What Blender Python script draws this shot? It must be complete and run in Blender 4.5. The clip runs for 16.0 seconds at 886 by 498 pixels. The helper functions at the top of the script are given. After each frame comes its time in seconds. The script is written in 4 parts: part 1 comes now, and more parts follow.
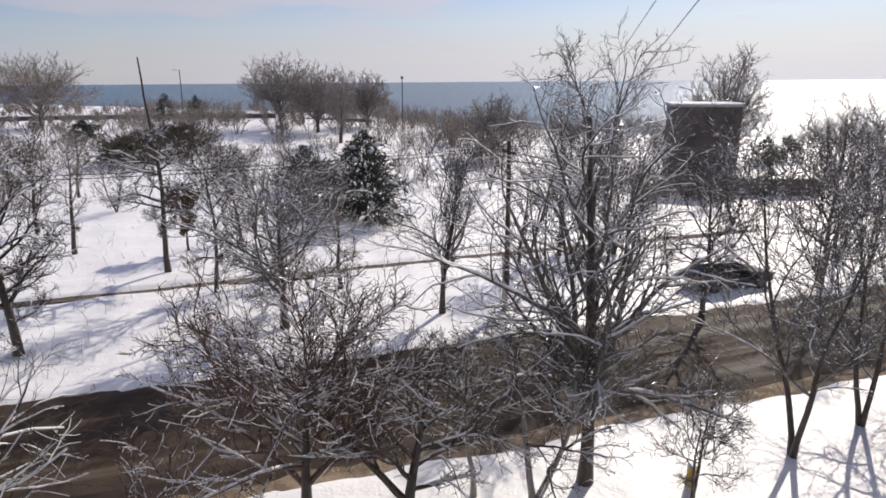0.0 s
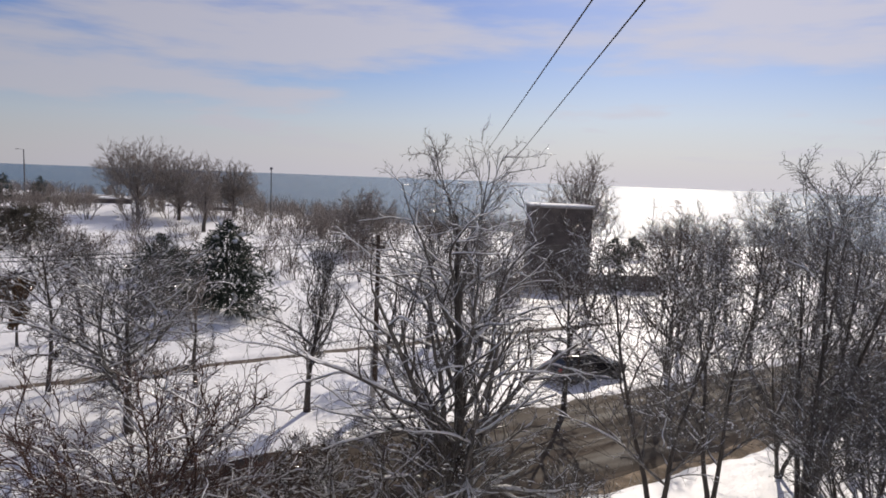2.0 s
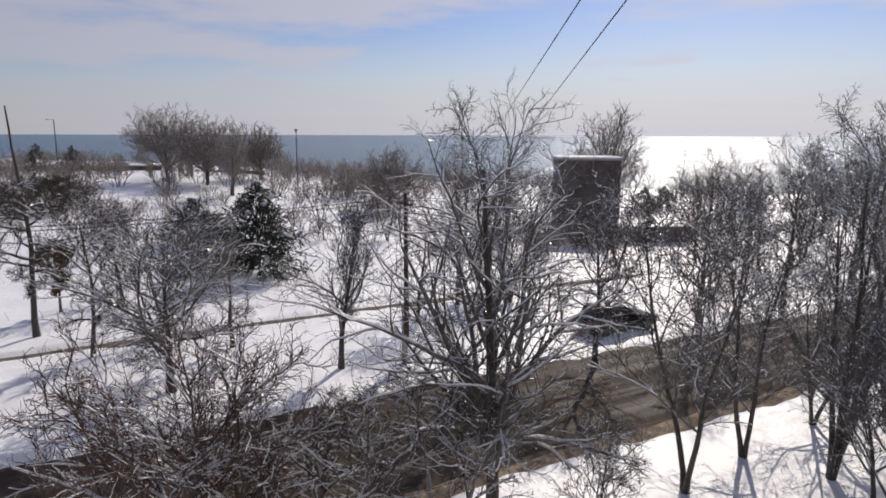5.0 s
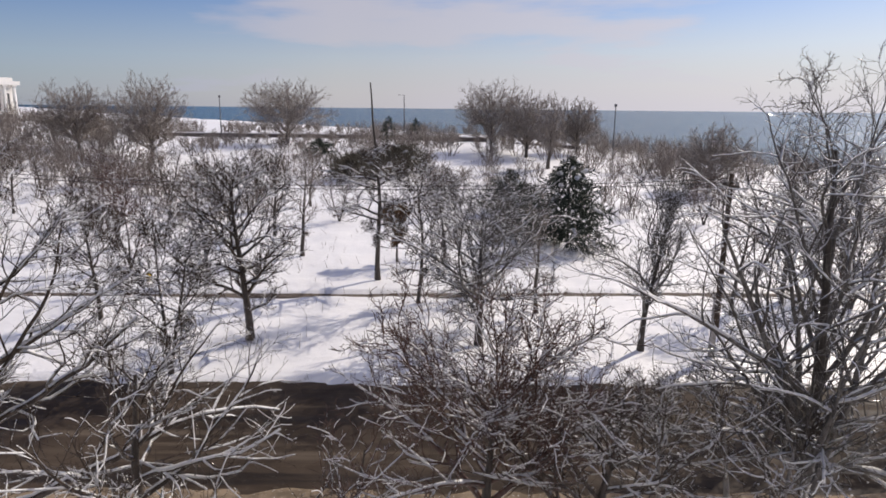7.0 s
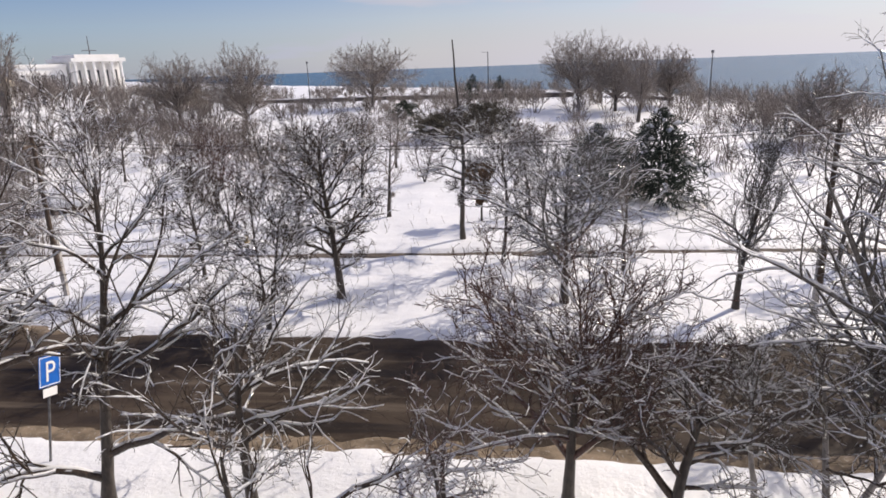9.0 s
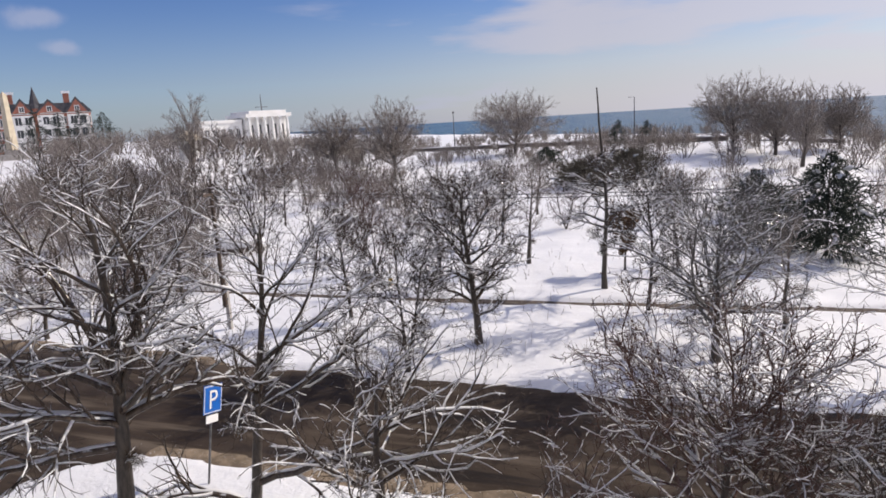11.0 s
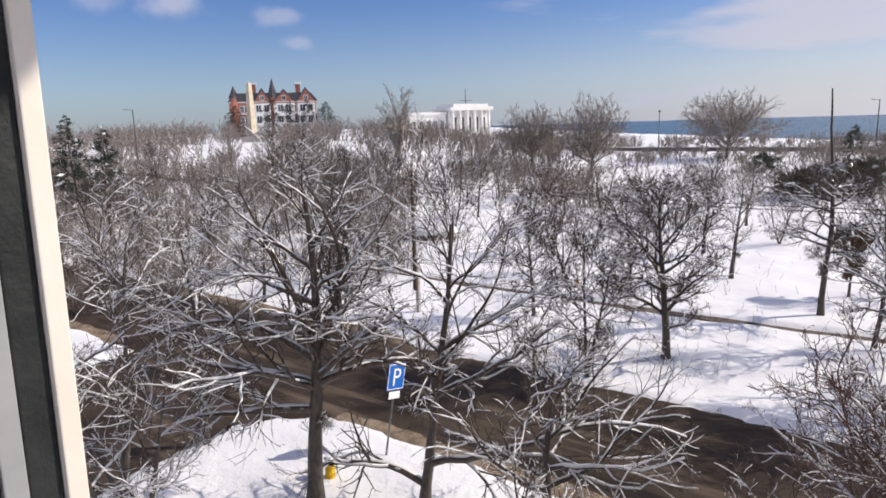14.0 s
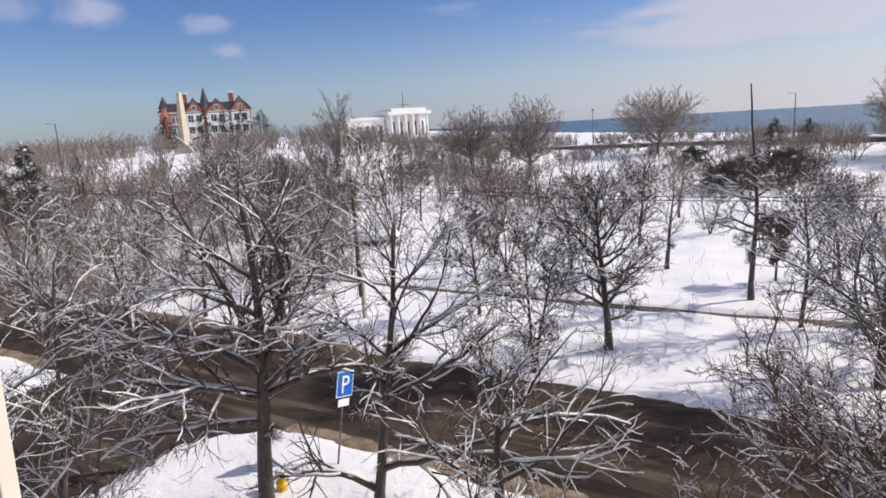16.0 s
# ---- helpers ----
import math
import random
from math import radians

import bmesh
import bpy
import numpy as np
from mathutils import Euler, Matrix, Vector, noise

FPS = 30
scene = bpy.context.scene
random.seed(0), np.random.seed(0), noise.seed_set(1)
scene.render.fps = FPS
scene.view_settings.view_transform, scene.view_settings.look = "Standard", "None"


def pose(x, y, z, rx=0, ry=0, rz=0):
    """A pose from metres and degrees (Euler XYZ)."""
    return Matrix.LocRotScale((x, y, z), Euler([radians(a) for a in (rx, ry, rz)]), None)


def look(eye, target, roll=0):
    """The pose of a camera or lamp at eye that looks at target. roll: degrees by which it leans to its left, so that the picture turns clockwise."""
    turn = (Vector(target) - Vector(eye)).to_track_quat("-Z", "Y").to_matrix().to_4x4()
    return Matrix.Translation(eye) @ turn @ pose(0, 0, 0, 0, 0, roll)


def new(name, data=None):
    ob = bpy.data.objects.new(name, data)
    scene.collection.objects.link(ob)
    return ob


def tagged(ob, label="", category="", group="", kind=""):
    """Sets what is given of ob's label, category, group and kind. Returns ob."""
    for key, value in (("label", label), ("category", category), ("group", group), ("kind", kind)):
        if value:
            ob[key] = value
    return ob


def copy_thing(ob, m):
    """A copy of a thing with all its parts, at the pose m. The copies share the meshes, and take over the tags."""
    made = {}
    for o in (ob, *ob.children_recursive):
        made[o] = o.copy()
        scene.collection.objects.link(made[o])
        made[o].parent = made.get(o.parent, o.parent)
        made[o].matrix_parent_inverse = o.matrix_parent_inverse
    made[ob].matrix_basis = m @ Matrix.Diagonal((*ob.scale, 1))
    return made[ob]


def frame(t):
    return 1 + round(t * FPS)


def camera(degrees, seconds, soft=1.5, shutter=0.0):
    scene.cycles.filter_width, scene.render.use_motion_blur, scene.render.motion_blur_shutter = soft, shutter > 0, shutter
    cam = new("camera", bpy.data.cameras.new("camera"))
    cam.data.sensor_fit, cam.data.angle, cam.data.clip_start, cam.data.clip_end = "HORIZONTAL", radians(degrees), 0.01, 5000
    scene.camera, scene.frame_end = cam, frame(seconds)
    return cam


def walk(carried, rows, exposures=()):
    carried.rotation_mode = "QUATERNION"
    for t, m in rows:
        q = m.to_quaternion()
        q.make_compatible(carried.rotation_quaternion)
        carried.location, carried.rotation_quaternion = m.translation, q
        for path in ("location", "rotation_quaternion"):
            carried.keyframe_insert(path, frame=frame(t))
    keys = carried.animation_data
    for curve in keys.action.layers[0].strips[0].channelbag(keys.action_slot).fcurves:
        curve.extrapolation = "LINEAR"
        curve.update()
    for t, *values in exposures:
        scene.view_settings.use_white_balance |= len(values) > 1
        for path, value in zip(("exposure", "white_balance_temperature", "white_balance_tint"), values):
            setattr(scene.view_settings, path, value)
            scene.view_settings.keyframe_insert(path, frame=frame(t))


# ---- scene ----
import collections

# ---- camera: held by hand at a window on the fourth floor, panning over the park ----
cam = camera(68.58, 16.0, soft=1.7)
PATH = [
    (0, (-0.000, -0.107, 11.003), (0.0165, 9.5712, 8.4873), -0.39),
    (0.5, (-0.003, -0.054, 11.013), (0.5244, 9.7251, 8.9913), -0.36),
    (1, (-0.004, -0.056, 11.010), (1.0806, 9.7589, 9.4293), -0.09),
    (1.5, (0.058, 0.122, 11.028), (1.5475, 9.9129, 9.6455), 0.54),
    (2, (0.022, 0.022, 11.032), (2.0278, 9.7579, 9.9406), 2.18),
    (2.5, (0.013, -0.018, 11.043), (2.2049, 9.6634, 9.8332), 1.87),
    (3, (0.031, -0.035, 11.068), (2.7709, 9.4929, 9.7574), 3.09),
    (3.2, (0.031, -0.035, 11.068), (3.0042, 9.4101, 9.6716), 2.51),
    (5.3, (-0.013, 0.005, 10.996), (1.0863, 9.7870, 9.2340), 0.36),
    (5.5, (-0.013, 0.005, 10.996), (0.7008, 9.8262, 9.2543), 0.63),
    (6, (-0.084, -0.012, 11.006), (-0.6465, 9.8289, 9.3235), 0.07),
    (6.5, (-0.097, 0.037, 10.994), (-1.8304, 9.7320, 9.2637), -0.37),
    (7, (-0.109, -0.019, 10.932), (-3.0780, 9.2876, 8.7933), 0.57),
    (7.5, (-0.031, -0.047, 10.900), (-3.5670, 8.9496, 8.3396), 0.42),
    (8, (0.032, -0.066, 10.834), (-3.6935, 8.7512, 7.9394), -0.12),
    (8.2, (0.032, -0.066, 10.834), (-3.7430, 8.6375, 7.6721), -0.85),
    (10.3, (0.028, -0.037, 10.920), (-5.2419, 8.2642, 9.0983), -2.48),
    (10.5, (0.028, -0.037, 10.920), (-5.4720, 8.0842, 8.9725), -2.68),
    (11, (0.061, -0.044, 10.966), (-5.9800, 7.6862, 9.0316), -3.61),
    (11.5, (0.011, 0.003, 11.026), (-6.8626, 6.9185, 8.8063), -3.69),
    (12, (-0.104, 0.033, 11.040), (-7.7957, 6.2428, 9.5334), -4.32),
    (12.5, (-0.033, 0.017, 11.038), (-7.9368, 6.0054, 9.7482), -1.78),
    (13, (0.057, 0.021, 11.024), (-7.9256, 5.8536, 9.5214), -2.38),
    (13.5, (0.045, 0.033, 11.026), (-7.9103, 5.8264, 9.2503), -2.43),
    (14, (0.005, 0.046, 11.028), (-8.0243, 5.7051, 9.1574), -1.71),
    (14.5, (0.022, 0.034, 11.026), (-7.9312, 5.8278, 9.2430), -2.04),
    (15, (0.030, 0.045, 11.021), (-7.8681, 5.9001, 9.1927), -2.22),
    (15.5, (0.015, 0.051, 11.010), (-7.7731, 6.0967, 9.3382), -3.37),
    (16, (0.093, 0.038, 11.003), (-7.4163, 6.3776, 9.1537), -3.45),
]
walk(cam, [(t, look(eye, target, roll)) for t, eye, target, roll in PATH], [
    (0.0, -0.26, 6800, 13), (1.0, -0.52, 6750, 13), (3.0, -0.54, 6950, 14), (5.5, -0.50, 6650, 13), (7.0, -0.28, 6900, 14), (10.5, -0.12, 6800, 14), (11.5, -0.24, 6750, 14), (12.4, 0.02, 6750, 14), (16.0, -0.07, 6700, 13)])

# ---- sky, sun ----
SUN_AZ, SUN_EL = radians(30.0), radians(36.0)   # azimuth from +y towards +x
SUN_DIR = Vector((math.sin(SUN_AZ) * math.cos(SUN_EL), math.cos(SUN_AZ) * math.cos(SUN_EL), math.sin(SUN_EL)))

PUFFS = ((75.9, 9.7, 0.048, 0.7), (67.5, 9.1, 0.030, 0.55), (66.2, 7.0, 0.024, 0.55), (81.7, 10.1, 0.05, 0.5))


def make_world():
    w = bpy.data.worlds.new("winter_sky")
    scene.world = w
    w.use_nodes = True
    nt = w.node_tree
    nodes, links = nt.nodes, nt.links
    bg = nodes["Background"]
    sky = nodes.new("ShaderNodeTexSky")
    sky.sky_type, sky.sun_disc = "NISHITA", False
    sky.sun_elevation, sky.sun_rotation = SUN_EL, SUN_AZ
    sky.altitude, sky.air_density, sky.dust_density, sky.ozone_density = 30, 1.0, 0.6, 2.0
    tc = nodes.new("ShaderNodeTexCoord")
    sep = nodes.new("ShaderNodeSeparateXYZ")
    links.new(tc.outputs["Generated"], sep.inputs[0])
    # thin high cloud, stretched along the horizon, fading out towards the darker blue on the west side
    mp = nodes.new("ShaderNodeMapping")
    mp.inputs["Rotation"].default_value = (0.0, radians(7), radians(-20))
    mp.inputs["Scale"].default_value = (1.3, 1.3, 7.5)
    links.new(tc.outputs["Generated"], mp.inputs[0])
    no = nodes.new("ShaderNodeTexNoise")
    no.inputs["Scale"].default_value, no.inputs["Detail"].default_value, no.inputs["Roughness"].default_value = 1.9, 5.0, 0.55
    links.new(mp.outputs[0], no.inputs["Vector"])
    side = nodes.new("ShaderNodeMapRange")       # more veil towards +x and +y
    side.inputs["From Min"].default_value, side.inputs["From Max"].default_value = -0.95, -0.45
    side.inputs["To Min"].default_value, side.inputs["To Max"].default_value = -0.20, 0.10
    links.new(sep.outputs[0], side.inputs["Value"])
    add = nodes.new("ShaderNodeMath")
    links.new(no.outputs["Fac"], add.inputs[0]), links.new(side.outputs[0], add.inputs[1])
    ramp = nodes.new("ShaderNodeMapRange")
    ramp.interpolation_type = "SMOOTHSTEP"
    ramp.inputs["From Min"].default_value, ramp.inputs["From Max"].default_value = 0.47, 0.68
    ramp.inputs["To Max"].default_value = 0.85
    links.new(add.outputs[0], ramp.inputs["Value"])
    # haze low over the sea
    hz = nodes.new("ShaderNodeMapRange")
    hz.interpolation_type = "SMOOTHSTEP"
    hz.inputs["From Min"].default_value, hz.inputs["From Max"].default_value = 0.18, -0.01
    hz.inputs["To Max"].default_value = 0.95
    links.new(sep.outputs[2], hz.inputs["Value"])
    west = nodes.new("ShaderNodeMapRange")       # clearer air over the land
    west.inputs["From Min"].default_value, west.inputs["From Max"].default_value = -0.95, -0.3
    west.inputs["To Min"].default_value, west.inputs["To Max"].default_value = 0.42, 1.0
    links.new(sep.outputs[0], west.inputs["Value"])
    thin = nodes.new("ShaderNodeMath")
    thin.operation = "MULTIPLY"
    links.new(hz.outputs[0], thin.inputs[0]), links.new(west.outputs[0], thin.inputs[1])
    mx = nodes.new("ShaderNodeMath")
    mx.operation = "MAXIMUM"
    links.new(ramp.outputs[0], mx.inputs[0]), links.new(thin.outputs[0], mx.inputs[1])
    # a few small fair-weather puffs over the land
    last, puff = mx.outputs[0], None
    flat = (1.0, 1.0, 2.2)
    warp = nodes.new("ShaderNodeTexNoise")
    warp.inputs["Scale"].default_value, warp.inputs["Detail"].default_value = 16.0, 5.0
    links.new(tc.outputs["Generated"], warp.inputs["Vector"])
    mp2 = nodes.new("ShaderNodeMapping")
    mp2.inputs["Scale"].default_value = flat
    links.new(tc.outputs["Generated"], mp2.inputs[0])
    for yaw, pitch, size, thick in PUFFS:
        c = (-math.sin(radians(yaw)) * math.cos(radians(pitch)), math.cos(radians(yaw)) * math.cos(radians(pitch)), math.sin(radians(pitch)) * flat[2])
        far = nodes.new("ShaderNodeVectorMath")
        far.operation = "DISTANCE"
        far.inputs[1].default_value = c
        links.new(mp2.outputs[0], far.inputs[0])
        rag = nodes.new("ShaderNodeMath")
        rag.operation = "MULTIPLY_ADD"
        rag.inputs[1].default_value = -size * 2.6
        links.new(warp.outputs["Fac"], rag.inputs[0]), links.new(far.outputs["Value"], rag.inputs[2])
        r2 = nodes.new("ShaderNodeMapRange")
        r2.interpolation_type = "SMOOTHSTEP"
        r2.inputs["From Min"].default_value, r2.inputs["From Max"].default_value = size * 0.1, -size * 1.0
        r2.inputs["To Max"].default_value = thick
        links.new(rag.outputs[0], r2.inputs["Value"])
        m2 = nodes.new("ShaderNodeMath")
        m2.operation = "MAXIMUM"
        links.new(last, m2.inputs[0]), links.new(r2.outputs[0], m2.inputs[1])
        last = m2.outputs[0]
        if puff is None:
            puff = r2.outputs[0]
        else:
            m3 = nodes.new("ShaderNodeMath")
            m3.operation = "MAXIMUM"
            links.new(puff, m3.inputs[0]), links.new(r2.outputs[0], m3.inputs[1])
            puff = m3.outputs[0]
    mix = nodes.new("ShaderNodeMix")
    mix.data_type = "RGBA"
    veil = nodes.new("ShaderNodeMix")            # bluer haze over the land, whiter over the sea
    veil.data_type = "RGBA"
    veil.inputs["A"].default_value, veil.inputs["B"].default_value = (4.2, 5.5, 9.1, 1), (8.1, 8.3, 9.6, 1)
    land = nodes.new("ShaderNodeMapRange")
    land.inputs["From Min"].default_value, land.inputs["From Max"].default_value = -0.95, -0.45
    links.new(sep.outputs[0], land.inputs["Value"])
    top = nodes.new("ShaderNodeMath")
    top.operation = "MAXIMUM"
    links.new(land.outputs[0], top.inputs[0]), links.new(puff, top.inputs[1])
    links.new(top.outputs[0], veil.inputs["Factor"])
    bright = nodes.new("ShaderNodeMapRange")     # the veil brightens towards the sun's side
    bright.inputs["From Min"].default_value, bright.inputs["From Max"].default_value = -0.40, 0.40
    bright.inputs["To Min"].default_value, bright.inputs["To Max"].default_value = 0.84, 1.14
    links.new(sep.outputs[0], bright.inputs["Value"])
    lit = nodes.new("ShaderNodeMath")
    lit.operation = "MAXIMUM"
    links.new(bright.outputs[0], lit.inputs[0]), links.new(puff, lit.inputs[1])
    dim = nodes.new("ShaderNodeVectorMath")
    dim.operation = "SCALE"
    links.new(veil.outputs["Result"], dim.inputs[0]), links.new(lit.outputs[0], dim.inputs["Scale"])
    links.new(dim.outputs[0], mix.inputs["B"])
    links.new(last, mix.inputs["Factor"])
    tone = nodes.new("ShaderNodeHueSaturation")
    tone.inputs["Saturation"].default_value, tone.inputs["Hue"].default_value = 1.30, 0.517
    links.new(sky.outputs[0], tone.inputs["Color"])
    cool = nodes.new("ShaderNodeMix")
    cool.data_type, cool.blend_type = "RGBA", "MULTIPLY"
    cool.inputs["Factor"].default_value = 1.0
    cool.inputs["B"].default_value = (0.92, 1.03, 1.24, 1)
    links.new(tone.outputs[0], cool.inputs["A"])
    links.new(cool.outputs["Result"], mix.inputs["A"])
    links.new(mix.outputs["Result"], bg.inputs["Color"])
    bg.inputs["Strength"].default_value = 0.092


make_world()
sun = new("sun", bpy.data.lights.new("sun", "SUN"))
sun.data.energy, sun.data.angle, sun.data.color = 5.0, radians(0.6), (1.0, 0.94, 0.84)
sun.matrix_world = look(SUN_DIR * 100, (0, 0, 0))


# ---- materials ----
class Shade:
    """A node material with a principled shader and short ways to wire it."""

    def __init__(self, name, rough=0.8, spec=0.3, metal=0.0):
        self.mat = bpy.data.materials.new(name)
        self.mat.use_nodes = True
        self.nt = self.mat.node_tree
        self.bsdf = self.nt.nodes["Principled BSDF"]
        self.bsdf.inputs["Roughness"].default_value = rough
        self.bsdf.inputs["Specular IOR Level"].default_value = spec
        self.bsdf.inputs["Metallic"].default_value = metal
        self.geo = self.nt.nodes.new("ShaderNodeNewGeometry")
        self.info = self.nt.nodes.new("ShaderNodeObjectInfo")

    def link(self, a, b):
        self.nt.links.new(a, b)

    def noise(self, scale, detail=4.0, rough=0.55, stretch=(1, 1, 1), turn=0.0):
        m = self.nt.nodes.new("ShaderNodeMapping")
        m.vector_type = "TEXTURE" if turn else "POINT"      # turned textures: stretch gives the grain's length instead
        m.inputs["Scale"].default_value = stretch
        m.inputs["Rotation"].default_value = (0, 0, turn)
        self.link(self.geo.outputs["Position"], m.inputs[0])
        n = self.nt.nodes.new("ShaderNodeTexNoise")
        n.inputs["Scale"].default_value, n.inputs["Detail"].default_value, n.inputs["Roughness"].default_value = scale, detail, rough
        self.link(m.outputs[0], n.inputs["Vector"])
        return n.outputs["Fac"]

    def span(self, value, a, b, lo=0.0, hi=1.0):
        r = self.nt.nodes.new("ShaderNodeMapRange")
        r.interpolation_type = "SMOOTHSTEP"
        for k, v in (("From Min", a), ("From Max", b), ("To Min", lo), ("To Max", hi)):
            r.inputs[k].default_value = v
        self.link(value, r.inputs["Value"])
        return r.outputs[0]

    def math(self, op, a, b):
        m = self.nt.nodes.new("ShaderNodeMath")
        m.operation = op
        for k, v in ((0, a), (1, b)):
            if isinstance(v, (int, float)):
                m.inputs[k].default_value = v
            else:
                self.link(v, m.inputs[k])
        return m.outputs[0]

    def mix(self, fac, a, b):
        m = self.nt.nodes.new("ShaderNodeMix")
        m.data_type = "RGBA"
        for k, v in (("Factor", fac), ("A", a), ("B", b)):
            if isinstance(v, tuple):
                m.inputs[k].default_value = (*v, 1)
            elif isinstance(v, (int, float)):
                m.inputs[k].default_value = v
            else:
                self.link(v, m.inputs[k])
        return m.outputs["Result"]

    def up(self):
        s = self.nt.nodes.new("ShaderNodeSeparateXYZ")
        self.link(self.geo.outputs["Normal"], s.inputs[0])
        return s.outputs[2]

    def color(self, c):
        if isinstance(c, tuple):
            self.bsdf.inputs["Base Color"].default_value = (*c, 1)
        else:
            self.link(c, self.bsdf.inputs["Base Color"])
        return self

    def rough(self, r):
        self.link(r, self.bsdf.inputs["Roughness"])
        return self

    def bump(self, height, strength=0.4, dist=0.02):
        b = self.nt.nodes.new("ShaderNodeBump")
        b.inputs["Strength"].default_value, b.inputs["Distance"].default_value = strength, dist
        self.link(height, b.inputs["Height"])
        self.link(b.outputs[0], self.bsdf.inputs["Normal"])
        return self


def mat_snow_ground():
    s = Shade("snow_ground", 0.55, 0.9)
    big, fine = s.noise(0.35, 5), s.noise(9, 5, 0.6)
    c = s.mix(s.span(big, 0.35, 0.7), (0.76, 0.765, 0.78), (0.85, 0.85, 0.855))
    litter = s.span(s.noise(5.5, 3, 0.7), 0.66, 0.74, 0, 0.55)
    c = s.mix(litter, c, (0.36, 0.32, 0.27))
    # steep cut edges are coloured a darker grey-brown
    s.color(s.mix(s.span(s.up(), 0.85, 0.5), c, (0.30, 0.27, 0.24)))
    s.bump(s.math("ADD", s.math("MULTIPLY", fine, 0.35), s.noise(1.6, 4)), 0.7, 0.10)
    return s.mat


def mat_road(turn=18.0):
    s = Shade("wet_slush_asphalt", 0.8, 0.12)
    ruts = s.noise(1.0, 4, 0.6, (14.0, 0.9, 1.0), radians(turn))      # wheel tracks drawn out along the road
    patch = s.noise(0.25, 4, 0.6)
    fine = s.noise(6, 6, 0.7)
    c = s.mix(s.span(patch, 0.35, 0.65), (0.030, 0.021, 0.015), (0.062, 0.046, 0.034))
    c = s.mix(s.span(ruts, 0.50, 0.72, 0, 0.85), c, (0.135, 0.108, 0.084))
    c = s.mix(s.span(ruts, 0.44, 0.32, 0, 0.8), c, (0.014, 0.011, 0.009))
    c = s.mix(s.span(fine, 0.60, 0.76, 0, 0.6), c, (0.20, 0.17, 0.145))
    s.color(c).rough(s.span(ruts, 0.3, 0.7, 0.55, 0.95)).bump(fine, 0.5, 0.03)
    return s.mat


def mat_dirt(name, a, b, rough=0.9):
    s = Shade(name, rough, 0.2)
    c = s.mix(s.span(s.noise(1.4, 5), 0.35, 0.65), a, b)
    c = s.mix(s.span(s.noise(11, 4, 0.7), 0.6, 0.7, 0, 0.7), c, (0.7, 0.7, 0.7))
    s.color(c).bump(s.noise(8, 5), 0.7, 0.04)
    return s.mat


def mat_bark(name, a, b, snowy=0.35, rough=0.45):
    s = Shade(name, rough, 0.5)
    c = s.mix(s.span(s.noise(14, 4, 0.6, (1, 1, 0.25)), 0.35, 0.65), a, b)
    frost = s.math("MULTIPLY", s.span(s.up(), 0.25, 0.75), s.span(s.noise(2.2, 3, 0.6), 0.62 - snowy, 0.72 - snowy * 0.5))
    s.color(s.mix(frost, c, (0.80, 0.82, 0.86)))
    s.bump(s.noise(40, 3, 0.6, (1, 1, 0.2)), 0.5, 0.01)
    return s.mat


def mat_plain(name, a, b, scale=3.0, rough=0.8, spec=0.3, metal=0.0, bump=0.2):
    s = Shade(name, rough, spec, metal)
    s.color(s.mix(s.span(s.noise(scale, 5, 0.6), 0.3, 0.7), a, b))
    if bump:
        s.bump(s.noise(scale * 6, 4), bump, 0.01)
    return s.mat


def mat_snow_cap(name="clinging_snow", rough=0.6, spec=0.35, through_=0.25):
    s = Shade(name, rough, spec)
    s.color(s.mix(s.span(s.noise(12, 3), 0.3, 0.7), (0.86, 0.87, 0.90), (0.93, 0.93, 0.94)))
    s.bump(s.noise(30, 3), 0.3, 0.01)
    # light soaks through thin snow
    glow = s.nt.nodes.new("ShaderNodeBsdfTranslucent")
    glow.inputs["Color"].default_value = (0.88, 0.89, 0.91, 1)
    both = s.nt.nodes.new("ShaderNodeMixShader")
    both.inputs[0].default_value = through_
    s.link(s.bsdf.outputs[0], both.inputs[1])
    s.link(glow.outputs[0], both.inputs[2])
    s.link(both.outputs[0], s.nt.nodes["Material Output"].inputs["Surface"])
    return s.mat


def mat_needles():
    s = Shade("dark_needles", 0.6, 0.3)
    c = s.mix(s.noise(6, 3), (0.008, 0.016, 0.011), (0.022, 0.034, 0.021))
    frost = s.math("MULTIPLY", s.span(s.up(), 0.5, 0.9), s.span(s.noise(1.3, 3), 0.70, 0.76))
    s.color(s.mix(frost, c, (0.80, 0.82, 0.86)))
    return s.mat


def mat_sea():
    s = Shade("winter_sea", 0.26, 0.5)
    s.color(s.mix(s.span(s.noise(0.004, 4, 0.6, (1, 3, 1)), 0.35, 0.65), (0.010, 0.055, 0.088), (0.018, 0.085, 0.120)))
    s.bump(s.math("ADD", s.noise(0.25, 4, 0.6), s.math("MULTIPLY", s.noise(0.05, 3), 1.5)), 1.0, 1.2)
    return s.mat


SNOW, ROAD, CAP, NEEDLES, SEA = mat_snow_ground(), mat_road(), mat_snow_cap(), mat_needles(), mat_sea()
VERGE = mat_dirt("sandy_verge", (0.13, 0.10, 0.07), (0.26, 0.20, 0.14))
PATHMAT = mat_dirt("trodden_path", (0.07, 0.055, 0.045), (0.13, 0.105, 0.085))
BARK = mat_bark("grey_brown_bark", (0.030, 0.023, 0.018), (0.072, 0.057, 0.044), 0.12)
TWIG = mat_bark("icy_twigs", (0.036, 0.025, 0.018), (0.080, 0.057, 0.042), 0.03, 0.14)
REDTWIG = mat_bark("reddish_twigs", (0.065, 0.036, 0.028), (0.125, 0.073, 0.057), 0.06, 0.14)
# paler than TWIG: light shining through the ice is put into the colour
ICYTWIG = mat_bark("iced_grey_twigs", (0.085, 0.076, 0.068), (0.170, 0.156, 0.140), 0.12, 0.16)
